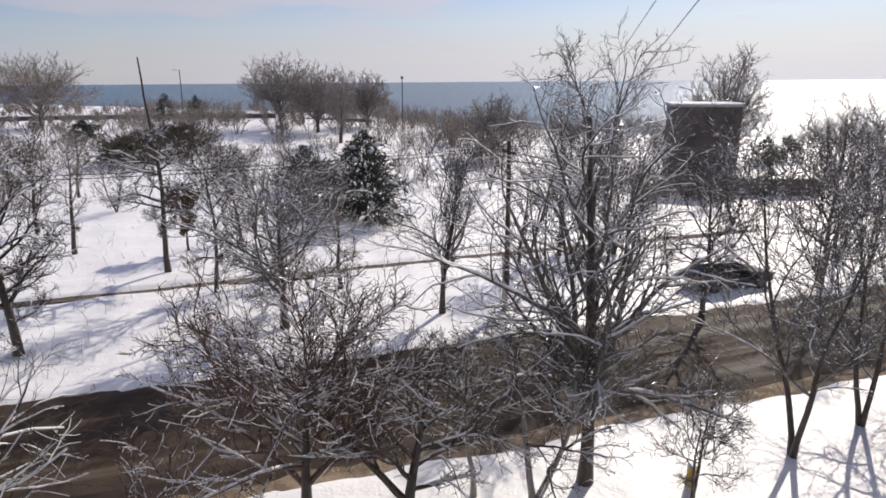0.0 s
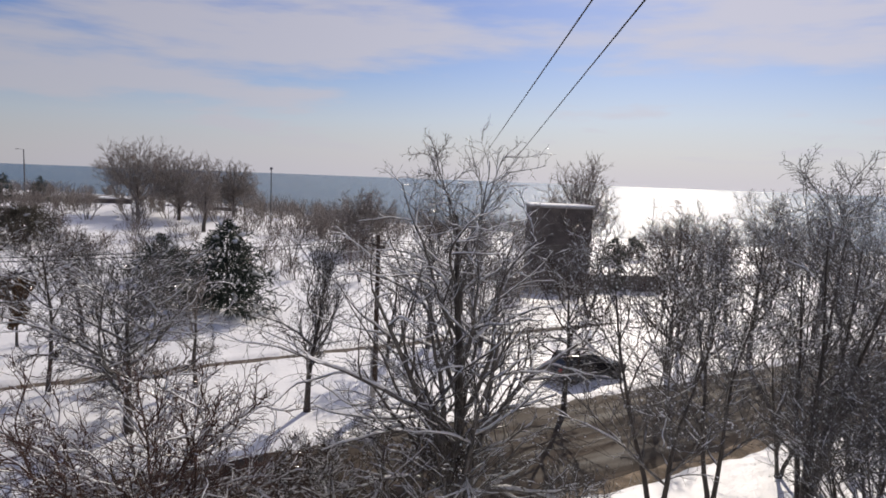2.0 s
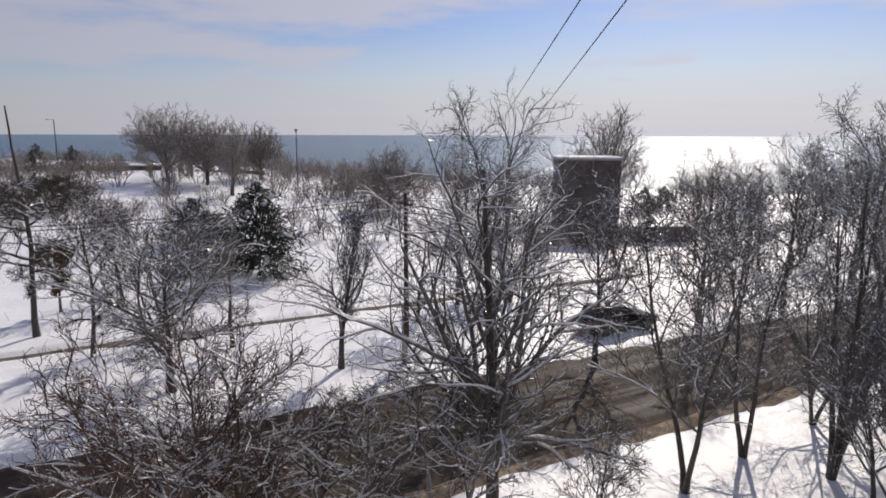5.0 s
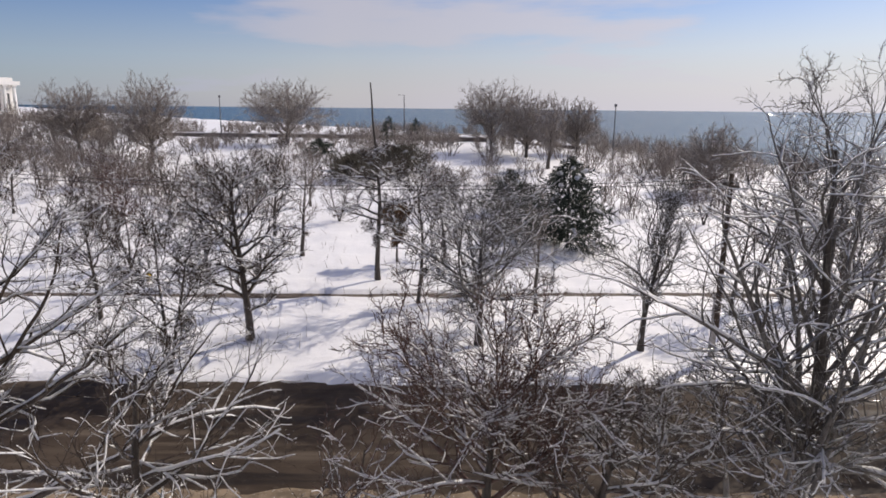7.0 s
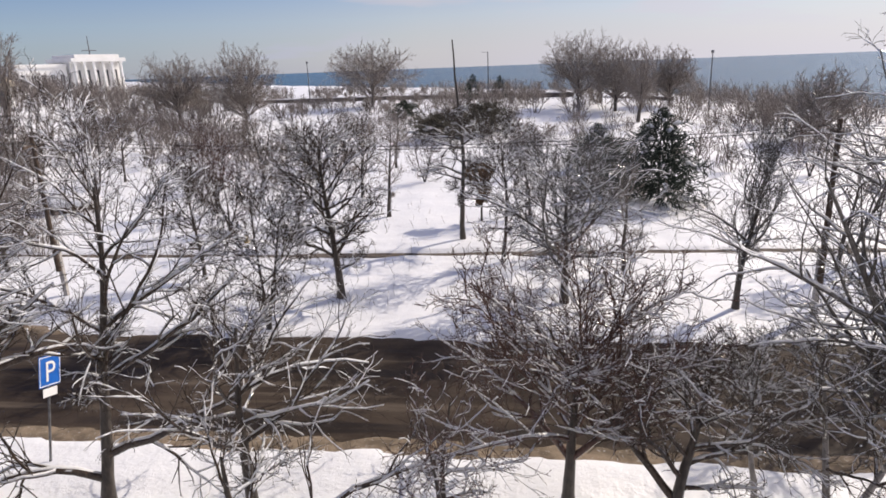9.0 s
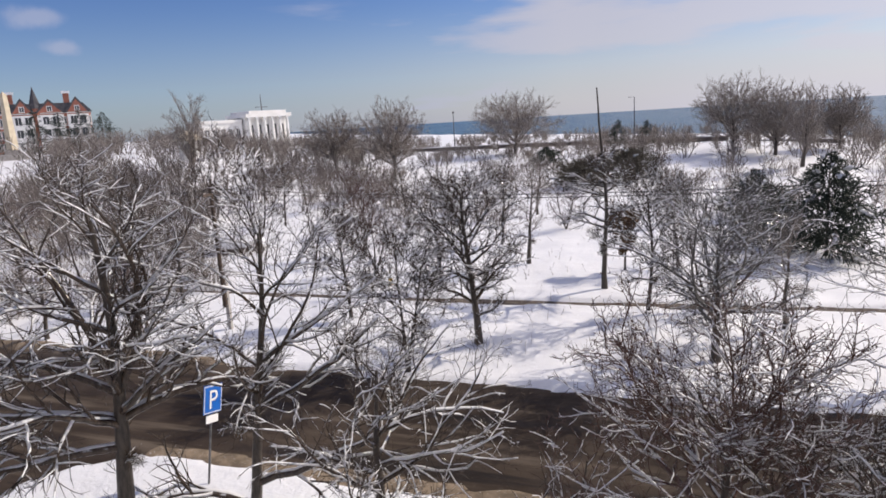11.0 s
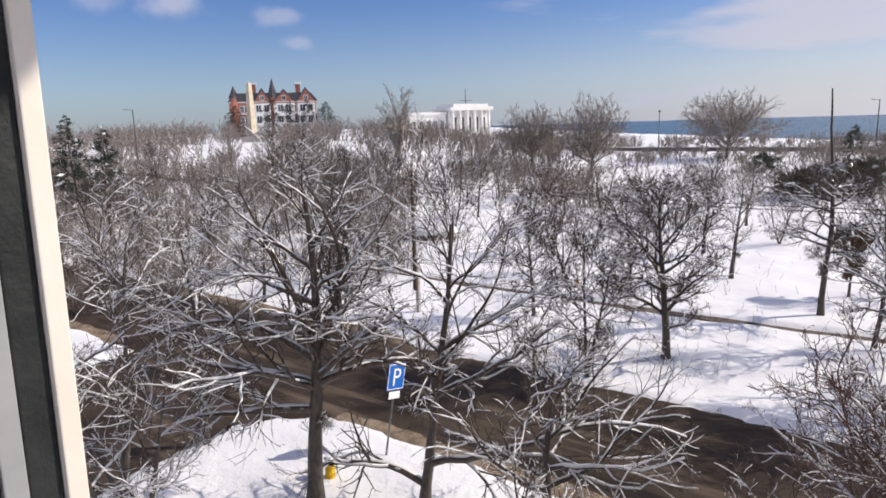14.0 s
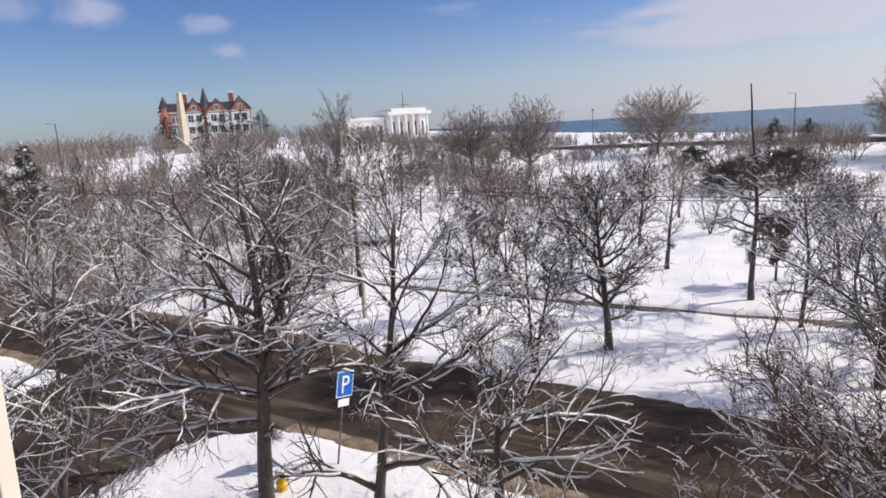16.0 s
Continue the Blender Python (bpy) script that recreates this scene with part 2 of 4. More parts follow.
PALEBARK = mat_bark("pale_smooth_bark", (0.20, 0.185, 0.175), (0.34, 0.32, 0.30), 0.30)
# distance haze is put into this colour, paler than the near twigs
FARTWIG = mat_bark("haze_paled_brush", (0.185, 0.158, 0.140), (0.30, 0.258, 0.228), 0.06, 0.8)
DRYLEAF = mat_plain("dry_brown_leaves", (0.10, 0.055, 0.03), (0.20, 0.115, 0.06), 6)
JUNIPER = mat_plain("brown_grey_juniper", (0.055, 0.048, 0.036), (0.105, 0.092, 0.070), 1.2)
CONCRETE = mat_plain("weathered_concrete", (0.30, 0.28, 0.26), (0.45, 0.42, 0.39), 2.5)
DARKWALL = mat_plain("dark_rendered_wall", (0.085, 0.072, 0.064), (0.15, 0.125, 0.11), 0.8)
POLEWOOD = mat_plain("tarred_pole_wood", (0.06, 0.042, 0.032), (0.12, 0.085, 0.06), 8)
STEEL = mat_plain("galvanised_steel", (0.12, 0.12, 0.125), (0.20, 0.20, 0.205), 5, 0.5, 0.5, 0.6)
CABLE = mat_plain("black_cable", (0.02, 0.02, 0.022), (0.035, 0.035, 0.035), 4, 0.5)
BRICK = mat_plain("red_brick", (0.34, 0.13, 0.09), (0.45, 0.19, 0.135), 0.6)
WHITE = mat_plain("white_stucco", (0.74, 0.73, 0.70), (0.82, 0.81, 0.79), 0.5)
SLATE = mat_plain("dark_slate", (0.05, 0.05, 0.06), (0.10, 0.095, 0.10), 0.7)
GLASS = mat_plain("dark_window_glass", (0.03, 0.035, 0.045), (0.06, 0.065, 0.075), 0.4, 0.08, 0.8, 0.0, 0)
CREAM = mat_plain("cream_stone", (0.50, 0.43, 0.32), (0.62, 0.55, 0.42), 0.8)
PVC = mat_plain("white_pvc", (0.66, 0.60, 0.52), (0.74, 0.69, 0.61), 6, 0.35, 0.5, 0, 0.05)
GASKET = mat_plain("black_rubber_gasket", (0.012, 0.014, 0.014), (0.025, 0.028, 0.028), 20, 0.6)
GREYPVC = mat_plain("grey_spacer_bar", (0.32, 0.33, 0.33), (0.42, 0.43, 0.43), 9, 0.35, 0.5, 0.3, 0)
BLUE = mat_plain("blue_sign_enamel", (0.005, 0.10, 0.42), (0.01, 0.13, 0.50), 4, 0.35, 0.5, 0, 0)
SIGNWHITE = mat_plain("white_sign_enamel", (0.75, 0.75, 0.75), (0.82, 0.82, 0.82), 4, 0.4, 0.5, 0, 0)
YELLOW = mat_plain("yellow_paint", (0.62, 0.38, 0.01), (0.75, 0.48, 0.02), 4, 0.45)
CARPAINT = mat_plain("black_car_paint", (0.012, 0.012, 0.015), (0.02, 0.02, 0.024), 2, 0.22, 0.6, 0, 0)
TYRE = mat_plain("tyre_rubber", (0.015, 0.015, 0.015), (0.03, 0.03, 0.03), 12, 0.85)
ICE = mat_snow_cap("glint_white_ice", 0.2, 1.0, 0.6)      # lets the low sun through; its white colour stands in for glints
REDLAMP = mat_plain("red_lamp_glass", (0.35, 0.01, 0.01), (0.45, 0.02, 0.015), 6, 0.2, 0.5, 0, 0)


# ---- mesh helpers ----
def part(name, bm, material, parent, label=""):
    me = bpy.data.meshes.new(name)
    bm.to_mesh(me)
    bm.free()
    return mesh_part(name, me, material, parent, label)


def mesh_part(name, me, material, parent, label=""):
    me.materials.append(material)
    ob = new(name, me)
    ob.parent = parent
    if label:
        ob["label"] = label
    return ob


def box(bm, x0, x1, y0, y1, z0, z1, bevel=0.0):
    got = bmesh.ops.create_cube(bm, size=1.0)["verts"]
    bmesh.ops.scale(bm, vec=(x1 - x0, y1 - y0, z1 - z0), verts=got)
    bmesh.ops.translate(bm, vec=((x0 + x1) / 2, (y0 + y1) / 2, (z0 + z1) / 2), verts=got)
    if bevel:
        edges = list({e for v in got for e in v.link_edges})
        bmesh.ops.bevel(bm, geom=edges, offset=bevel, segments=2, affect="EDGES", profile=0.6)
    return got


def boxes(*args, bevel=0.0):
    bm = bmesh.new()
    for a in args:
        box(bm, *a, bevel=bevel)
    return bm


def cone(bm, r0, r1, z0, z1, x=0.0, y=0.0, seg=10):
    got = bmesh.ops.create_cone(bm, cap_ends=True, segments=seg, radius1=r0, radius2=r1, depth=z1 - z0)["verts"]
    bmesh.ops.translate(bm, vec=(x, y, (z0 + z1) / 2), verts=got)
    return got


def prism(bm, outline, y0, y1):
    """An outline in x, z drawn out along y."""
    a = [bm.verts.new((x, y0, z)) for x, z in outline]
    b = [bm.verts.new((x, y1, z)) for x, z in outline]
    bm.faces.new(a), bm.faces.new(b[::-1])
    for i in range(len(a)):
        j = (i + 1) % len(a)
        bm.faces.new((a[j], a[i], b[i], b[j]))
    bmesh.ops.recalc_face_normals(bm, faces=bm.faces[:])


def mesh_from(name, verts, quads, smooth=True):
    me = bpy.data.meshes.new(name)
    n = len(quads)
    me.vertices.add(len(verts))
    me.vertices.foreach_set("co", np.ascontiguousarray(verts, dtype=np.float32).ravel())
    me.loops.add(4 * n)
    me.polygons.add(n)
    me.loops.foreach_set("vertex_index", np.ascontiguousarray(quads, dtype=np.int32).ravel())
    me.polygons.foreach_set("loop_start", np.arange(0, 4 * n, 4, dtype=np.int32))
    me.update(calc_edges=True)
    me.polygons.foreach_set("use_smooth", np.full(n, smooth))
    me.validate()
    return me


# ---- lie of the land: u runs along the road, v across it towards the sea ----
TURN = radians(18.0)
CU, SU = math.cos(TURN), math.sin(TURN)


def world(u, v):
    return CU * u - SU * v, SU * u + CU * v


def step(x, a, b):
    q = np.clip((x - a) / (b - a), 0, 1)
    return q * q * (3 - 2 * q)


def lie(x, y):
    """The height of the ground, with the low hill to the north and the drop to the sea."""
    x, y = np.asarray(x, float), np.asarray(y, float)
    d = np.hypot(x, y)
    yaw = np.degrees(np.arctan2(-x, y))
    rise = 3.0 * step(yaw, -8, 14) + 5.5 * step(yaw, 38, 62)
    rise = rise * (1 - step(yaw, 120, 170))
    u, v = CU * x + SU * y, -SU * x + CU * y
    shore = (u - 99) * 0.775 + (v - 99) * 0.633
    z = rise * step(d, 60, 150) * (1 - step(shore, -12, 25))
    return z - 9.0 * step(shore, -5, 40)


def ripple(x, y, k, seed=0.0):
    """A smooth, uneven ripple from a few crossed waves."""
    return (np.sin(k * (0.9 * x + 0.44 * y) + seed) + np.sin(k * 1.7 * (-0.35 * x + 0.94 * y) + 2.1 * seed + 1)
            + 0.6 * np.sin(k * 3.1 * (0.7 * x - 0.71 * y) + seed * 0.7)) / 2.6


def cleared(u, v):
    """1 where the snow is gone: road, side street, footpath."""
    wob = 0.22 * ripple(u, v, 1.3, 2) + 0.10 * ripple(u, v, 4.1, 5)
    road = step(v + wob, 15.9, 16.6) * (1 - step(v + wob, 24.2, 24.6))
    # the side street, with a rounded corner
    edge = -20.2 + wob * 1.5 + 2.0 * np.clip((v - 12.5) / 3.5, 0, 1) ** 2
    street = (1 - step(u, edge - 0.3, edge + 0.3)) * step(u + wob, -32.5, -31.8) * (1 - step(v, 19, 20))
    line = 37.0 + 0.6 * np.sin(u * 0.07) + 0.5 * wob
    foot = (1 - step(np.abs(v - line), 0.30, 0.65)) * step(u, -75, -70) * (1 - step(u, 35, 40))
    return np.maximum(np.maximum(road, street), foot)


def axis_lines(a, b, fine, far_a, far_b, grow=1.10):
    mid = list(np.arange(a, b + fine / 2, fine))
    up, d = [], fine
    while (up[-1] if up else b) < far_b:
        d *= grow
        up.append((up[-1] if up else b) + d)
    dn, d = [], fine
    while (dn[-1] if dn else a) > far_a:
        d *= grow
        dn.append((dn[-1] if dn else a) - d)
    return np.array(dn[::-1] + mid + up)


def sheet(name, us, vs, height, material, label, category, kind="structure"):
    uu, vv = np.meshgrid(us, vs, indexing="ij")
    x, y = CU * uu - SU * vv, SU * uu + CU * vv
    z = height(uu, vv, x, y)
    nu, nv = uu.shape
    idx = np.arange(nu * nv).reshape(nu, nv)
    quads = np.stack([idx[:-1, :-1], idx[1:, :-1], idx[1:, 1:], idx[:-1, 1:]], -1).reshape(-1, 4)
    me = mesh_from(name, np.stack([x, y, z], -1).reshape(-1, 3), quads)
    me.materials.append(material)
    return tagged(new(name, me), label, category, kind=kind)


def ground_height(u, v, x, y):
    z = lie(x, y) + 0.10 * ripple(x, y, 0.45, 1) + 0.04 * ripple(x, y, 1.5, 3) + 0.018 * ripple(x, y, 4.2, 4)
    return z + 0.16 - 0.30 * cleared(u, v)


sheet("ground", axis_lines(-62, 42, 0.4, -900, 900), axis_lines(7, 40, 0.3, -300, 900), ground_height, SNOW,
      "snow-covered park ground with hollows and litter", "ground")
sheet("road", np.arange(-140, 140.1, 1.0), np.arange(15.2, 25.3, 0.5), lambda u, v, x, y: 0.02 + 0.025 * ripple(x, y, 1.1, 6), ROAD,
      "wet brown asphalt road with slush", "road")
sheet("side_street", np.arange(-33.5, -17.9, 0.8), np.arange(-4, 16.2, 0.8), lambda u, v, x, y: 0.0 + 0.02 * ripple(x, y, 1.1, 8), ROAD,
      "wet side street joining the road", "road")
sheet("verge", np.arange(-60, 60.1, 0.5), np.arange(15.6, 17.3, 0.17),
      lambda u, v, x, y: 0.055 - 0.10 * np.abs(v - 16.4) ** 2 + 0.02 * ripple(x, y, 3.3, 2) - 0.5 * (step(u, -34.5, -33) * (1 - step(u, -19, -17.5))), VERGE,
      "sandy roadside verge with dead grass", "verge")
sheet("far_verge", np.arange(-58, -16.9, 0.5), np.arange(24.0, 25.7, 0.17),
      lambda u, v, x, y: 0.24 - 0.55 * np.abs(v - 24.75 + 0.2 * ripple(u, v, 0.9, 3)) ** 2 + 0.03 * ripple(x, y, 3.0, 7) - 0.4 * step(u, -24, -17), VERGE,
      "sandy roadside verge beside the snow", "verge")
sheet("footpath", np.arange(-72, 38.1, 0.7), np.arange(35.9, 38.3, 0.3),
      lambda u, v, x, y: 0.02 + 0.01 * ripple(x, y, 2.0, 2) - 0.4 * step(np.abs(v - 37.0 - 0.6 * np.sin(u * 0.07)), 0.7, 0.9), PATHMAT,
      "narrow trodden footpath through the snow", "path")
sea_u = np.linspace(-4900, 4900, 50)
sheet("sea", sea_u, np.linspace(60, 4990, 30), lambda u, v, x, y: np.full_like(u, -4.0), SEA,
      "calm blue winter sea reaching the horizon", "water")


# ---- trees ----
def unit(a):
    return a / np.maximum(np.linalg.norm(a, axis=-1, keepdims=True), 1e-9)


def run(rng, start, way, length, radius, segs, jitter, lift, taper, curl=0.0):
    """Polylines for many branches at once; curl bends each one its own way."""
    pts, d, p = [start], way.copy(), start.copy()
    bend = rng.normal(0, curl, d.shape) if curl else 0.0
    for k in range(segs):
        d = unit(d + bend + rng.normal(0, jitter, d.shape) + np.array([0, 0, 1.0]) * lift)
        p = p + d * (length / segs)[:, None]
        pts.append(p)
    pts = np.stack(pts, 1)
    f = np.linspace(0, 1, segs + 1)
    return pts, radius[:, None] * (1 - (1 - taper) * f)[None]


def sprout(rng, pts, rad, many, f0, f1, ratio, angle, length, thin, least):
    """Children of many branches: starts, ways, lengths, radii."""
    b, n, _ = pts.shape
    f = (np.arange(many) + rng.uniform(0.1, 0.9, (b, many))) / many * (f1 - f0) + f0
    q = f * (n - 1)
    k = np.minimum(q.astype(int), n - 2)
    w = (q - k)[..., None]
    rows = np.arange(b)[:, None]
    a, c = pts[rows, k], pts[rows, k + 1]
    start, tangent = a * (1 - w) + c * w, unit(c - a)
    turn = (np.arange(many)[None] * 2.4 + rng.uniform(0, 6.28, (b, 1)) + rng.normal(0, 0.5, (b, many)))[..., None]
    ref = np.where(np.abs(tangent[..., 2:3]) > 0.9, np.array([1.0, 0, 0]), np.array([0, 0, 1.0]))
    e1 = unit(np.cross(tangent, ref))
    e2 = np.cross(tangent, e1)
    an = np.radians(rng.uniform(angle[0], angle[1], (b, many)))[..., None]
    way = unit(np.cos(an) * tangent + np.sin(an) * (np.cos(turn) * e1 + np.sin(turn) * e2))
    size = length[:, None] * rng.uniform(ratio[0], ratio[1], (b, many)) * (1.15 - 0.6 * f)
    r = np.maximum((rad[rows, k] * (1 - w[..., 0]) + rad[rows, k + 1] * w[..., 0]) * thin, least)
    return start.reshape(-1, 3), way.reshape(-1, 3), size.ravel(), r.ravel()


def tubes(sets):
    """One mesh's vertices and faces from sets of (points, radii, sides)."""
    verts, quads, base = [], [], 0
    for pts, rad, sides in sets:
        b, n, _ = pts.shape
        t = np.empty_like(pts)
        t[:, 1:-1], t[:, 0], t[:, -1] = pts[:, 2:] - pts[:, :-2], pts[:, 1] - pts[:, 0], pts[:, -1] - pts[:, -2]
        t = unit(t)
        ref = np.where(np.abs(unit(pts[:, -1] - pts[:, 0])[:, None, 2:3]) > 0.8, np.array([1.0, 0, 0]), np.array([0, 0, 1.0]))
        e1 = unit(np.cross(t, ref))
        e2 = np.cross(e1, t)
        a = np.arange(sides) / sides * 2 * np.pi + (np.pi / 2 if sides == 3 else -np.pi / 2)
        ring = pts[:, :, None] + rad[:, :, None, None] * (np.cos(a)[None, None, :, None] * e1[:, :, None] + np.sin(a)[None, None, :, None] * e2[:, :, None])
        verts.append(ring.reshape(-1, 3))
        idx = base + np.arange(b * n * sides).reshape(b, n, sides)
        nxt = np.roll(idx, -1, 2)
        quads.append(np.stack([idx[:, :-1], nxt[:, :-1], nxt[:, 1:], idx[:, 1:]], -1).reshape(-1, 4))
        base += b * n * sides
    return np.concatenate(verts), np.concatenate(quads)


def snow_line(rng, pts, rad, share, grow):
    """Snow lying along the upper side of branches, in broken lengths."""
    t = np.gradient(pts, axis=1) if pts.shape[1] > 2 else np.repeat(pts[:, 1:] - pts[:, :1], 2, 1)
    flat = np.clip((0.95 - np.abs(unit(t)[..., 2])) / 0.3, 0, 1)
    patch = 0.5 + 0.5 * np.sin(pts[..., 0] * 2.1 + 1.7 * np.sin(pts[..., 1] * 1.6) + pts[..., 2] * 1.3)
    on = rng.random(rad.shape) * 0.35 + 0.65 * patch < share
    r = np.where(on, np.minimum(rad * 1.1 + grow, 0.022 + 0.55 * rad) * flat * rng.uniform(0.8, 1.1, rad.shape), 0.0) + 0.0008
    return pts + np.array([0, 0, 1.0]) * (rad * 0.70 + grow * 0.5)[..., None], r, 3


def crown_edge(q, wide, flat_top):
    """The crown's outline: its share of the full radius at the share q of its height."""
    low = 0.34 + 0.66 * np.clip(q / wide, 0, 1) ** 0.75
    high = np.clip(1 - np.clip((q - wide) / (1 - wide), 0, 1) ** flat_top, 0, 1) ** 0.5
    return np.where(q < 0, 0.2, np.where(q < wide, low, high))


def grow_bare(seed, h, r, base=0.22, wide=0.5, girth=0.16, lean=(0, 0), stems=1, axis=0.80, sway=0.045, top_limb=1.0, boughs=(), limbs=13, side=8, twigs=6, fine=2, open_=(72, 20),
              lift=0.03, crook=0.12, curl=0.13, tip=0.008, snow=0.6, flat_top=2.0, ragged=(0.74, 1.06), sub=(0.34, 0.62), segs=(11, 7, 4, 1), sides=(7, 4, 3)):
    """A bare tree h high with a crown of radius r that starts at the share base of its height. Its limbs leave the trunk at
    open_ degrees from upright (lowest, highest) and end at the crown's outline. boughs: (height, way, length, bend) of great limbs."""
    rng = np.random.default_rng(seed)
    turn = rng.uniform(0, 6.28) + np.arange(stems) * 6.283 / stems
    apart = 0.0 if stems == 1 else 0.62 * r / h
    way = unit(np.stack([lean[0] + apart * np.cos(turn), lean[1] + apart * np.sin(turn), np.ones(stems)], -1))
    tall = h * axis * np.append(1.0, rng.uniform(0.8, 1.0, stems - 1))
    p0, r0 = run(rng, np.zeros((stems, 3)), way, tall, np.full(stems, girth / stems ** 0.4), 12, sway, 0.03, 0.22)
    p0[:, 0, 2] -= 0.25
    r0[:, 0] *= 1.35
    many = limbs // stems + (2 if stems > 1 else 0)
    f0 = min(0.6, base * 0.75 / axis)
    start, way, _, thick = sprout(rng, p0, r0, many, f0, top_limb, (1, 1), (40, 60), np.ones(stems), 0.6, tip * 2)
    q = np.clip((start[:, 2] / h - base * 0.75) / (1 - base * 0.75), 0, 1)
    an = np.radians(open_[0] + (open_[1] - open_[0]) * q ** 0.8 + rng.normal(0, 7, len(q)))
    out = unit(way * np.array([1, 1, 0.0]) + 1e-6)
    way = out * np.sin(an)[:, None] + np.array([0, 0, 1.0]) * np.cos(an)[:, None]
    s = np.linspace(0.2, 1.25 * max(r, h * 0.7), 50)
    ray = start[:, None] + way[:, None] * s[None, :, None] + np.array([0, 0, lift]) * (s ** 2)[None, :, None] * 0.6
    far = np.hypot(ray[..., 0] - lean[0] * ray[..., 2], ray[..., 1] - lean[1] * ray[..., 2])
    inside = (far < r * crown_edge((ray[..., 2] / h - base) / (1 - base), wide, flat_top)) & (ray[..., 2] < h)
    length = np.maximum(s[np.where(inside.any(1), 49 - inside[:, ::-1].argmax(1), 0)], 0.14 * r) * rng.uniform(*ragged, len(start))
    thick = np.maximum(np.minimum(thick, 0.026 * length + 0.014), tip * 2)
    p1, r1 = run(rng, start, way, length, thick, segs[0], crook, lift, 0.22, crook * 0.35)
    for z, way, size, bend in boughs:
        k = int(np.argmin(np.abs(p0[0, :, 2] - z)))
        pb, rb = run(rng, p0[0, k:k + 1], unit(np.array([way], float)), np.array([size]), np.array([min(r0[0, k] * 0.74, 0.022 * size + 0.03)]), segs[0], crook * 0.8, bend, 0.25)
        p1, r1, length = np.vstack([p1, pb]), np.vstack([r1, rb]), np.append(length, size)
    s = sprout(rng, p1, r1, side, 0.16, 1.0, sub, (28, 58), length, 0.6, tip * 1.5)
    p2, r2 = run(rng, *s, segs[1], crook * 1.2, lift * 1.3, 0.28, crook * 0.5)
    s = sprout(rng, p2, r2, twigs, 0.12, 1.0, (0.30, 0.55), (28, 60), np.maximum(s[2], 0.7), 0.6, tip)
    p3, r3 = run(rng, *s, segs[2], crook * 1.4, lift * 1.6, 0.4, curl)
    sets = [(p1, r1, sides[0]), (p2, r2, sides[1]), (p3, r3, sides[2])]
    caps = [snow_line(rng, p1, r1, snow, 0.015), snow_line(rng, p2, r2, snow * 0.92, 0.008)] if snow else []
    if snow > 0.45:
        pick = rng.random(len(p3)) < snow * 0.35
        caps.append(snow_line(rng, p3[pick], r3[pick], 0.8, 0.004))
    if fine:
        s = sprout(rng, p3, r3, fine, 0.2, 1.0, (0.35, 0.7), (28, 62), np.maximum(s[2], 0.35), 0.8, tip * 0.7)
        p4, r4 = run(rng, *s, segs[3], 0.14, lift * 2, 0.4)
        sets.append((p4, r4, 3))
    return tubes([(p0, r0, 9)]), tubes(sets), tubes(caps) if snow else None


def stand(thing, x, y, sink=0.0, turn=0.0):
    thing.matrix_basis = pose(x, y, float(lie(x, y)) + 0.13 - sink, 0, 0, turn)
    return thing


def ice_drops(seed, points, count):
    """Small frozen drops on the twigs."""
    rng = np.random.default_rng(seed)
    count = int(count * 0.8)
    c = points[rng.integers(0, len(points), count)] - np.array([0, 0, 0.012])
    a = unit(rng.normal(size=(count, 3)))
    e = unit(np.cross(a, rng.normal(size=(count, 3))))
    k = np.cross(a, e)
    s = rng.uniform(0.007, 0.019, (count, 1))
    corner = [c + s * (i * a + j * e + m * k) for i in (-1, 1) for j in (-1, 1) for m in (-1, 1)]
    v = np.stack(corner, 1).reshape(-1, 3)
    q = np.array([(0, 1, 3, 2), (4, 6, 7, 5), (0, 4, 5, 1), (2, 3, 7, 6), (0, 2, 6, 4), (1, 5, 7, 3)])
    return v, (np.arange(count)[:, None, None] * 8 + q[None]).reshape(-1, 4)


def tree(x, y, label, bark=None, twig_mat=None, ice=0, group="bare trees of the park", turn=0.0, **how):
    trunk, crown, snow = grow_bare(**how)
    thing = tagged(new("tree"), label, "tree", group)
    mesh_part("trunk", mesh_from("trunk", *trunk), bark or BARK, thing)
    mesh_part("crown", mesh_from("crown", *crown), twig_mat or TWIG, thing)
    if snow:
        mesh_part("snow", mesh_from("snow", *snow), CAP, thing, "white snow lying along the branches")["kind"] = "stuff"
    if ice:
        mesh_part("ice", mesh_from("ice", *ice_drops(how["seed"], crown[0], ice), False), ICE, thing, "frozen drops on the twigs, coloured white for their glints")["kind"] = "stuff"
    return stand(thing, x, y, 0.0, turn)


NEAR = dict(segs=(11, 7, 3, 1), limbs=14, side=10, twigs=8, snow=0.92)
ICED = dict(segs=(8, 5, 2, 1), limbs=17, side=10, twigs=8, snow=0.25, tip=0.010, open_=(55, 12), lift=0.05)
BACK = dict(segs=(8, 5, 3, 1), limbs=19, side=11, twigs=8, tip=0.011, snow=0.6)
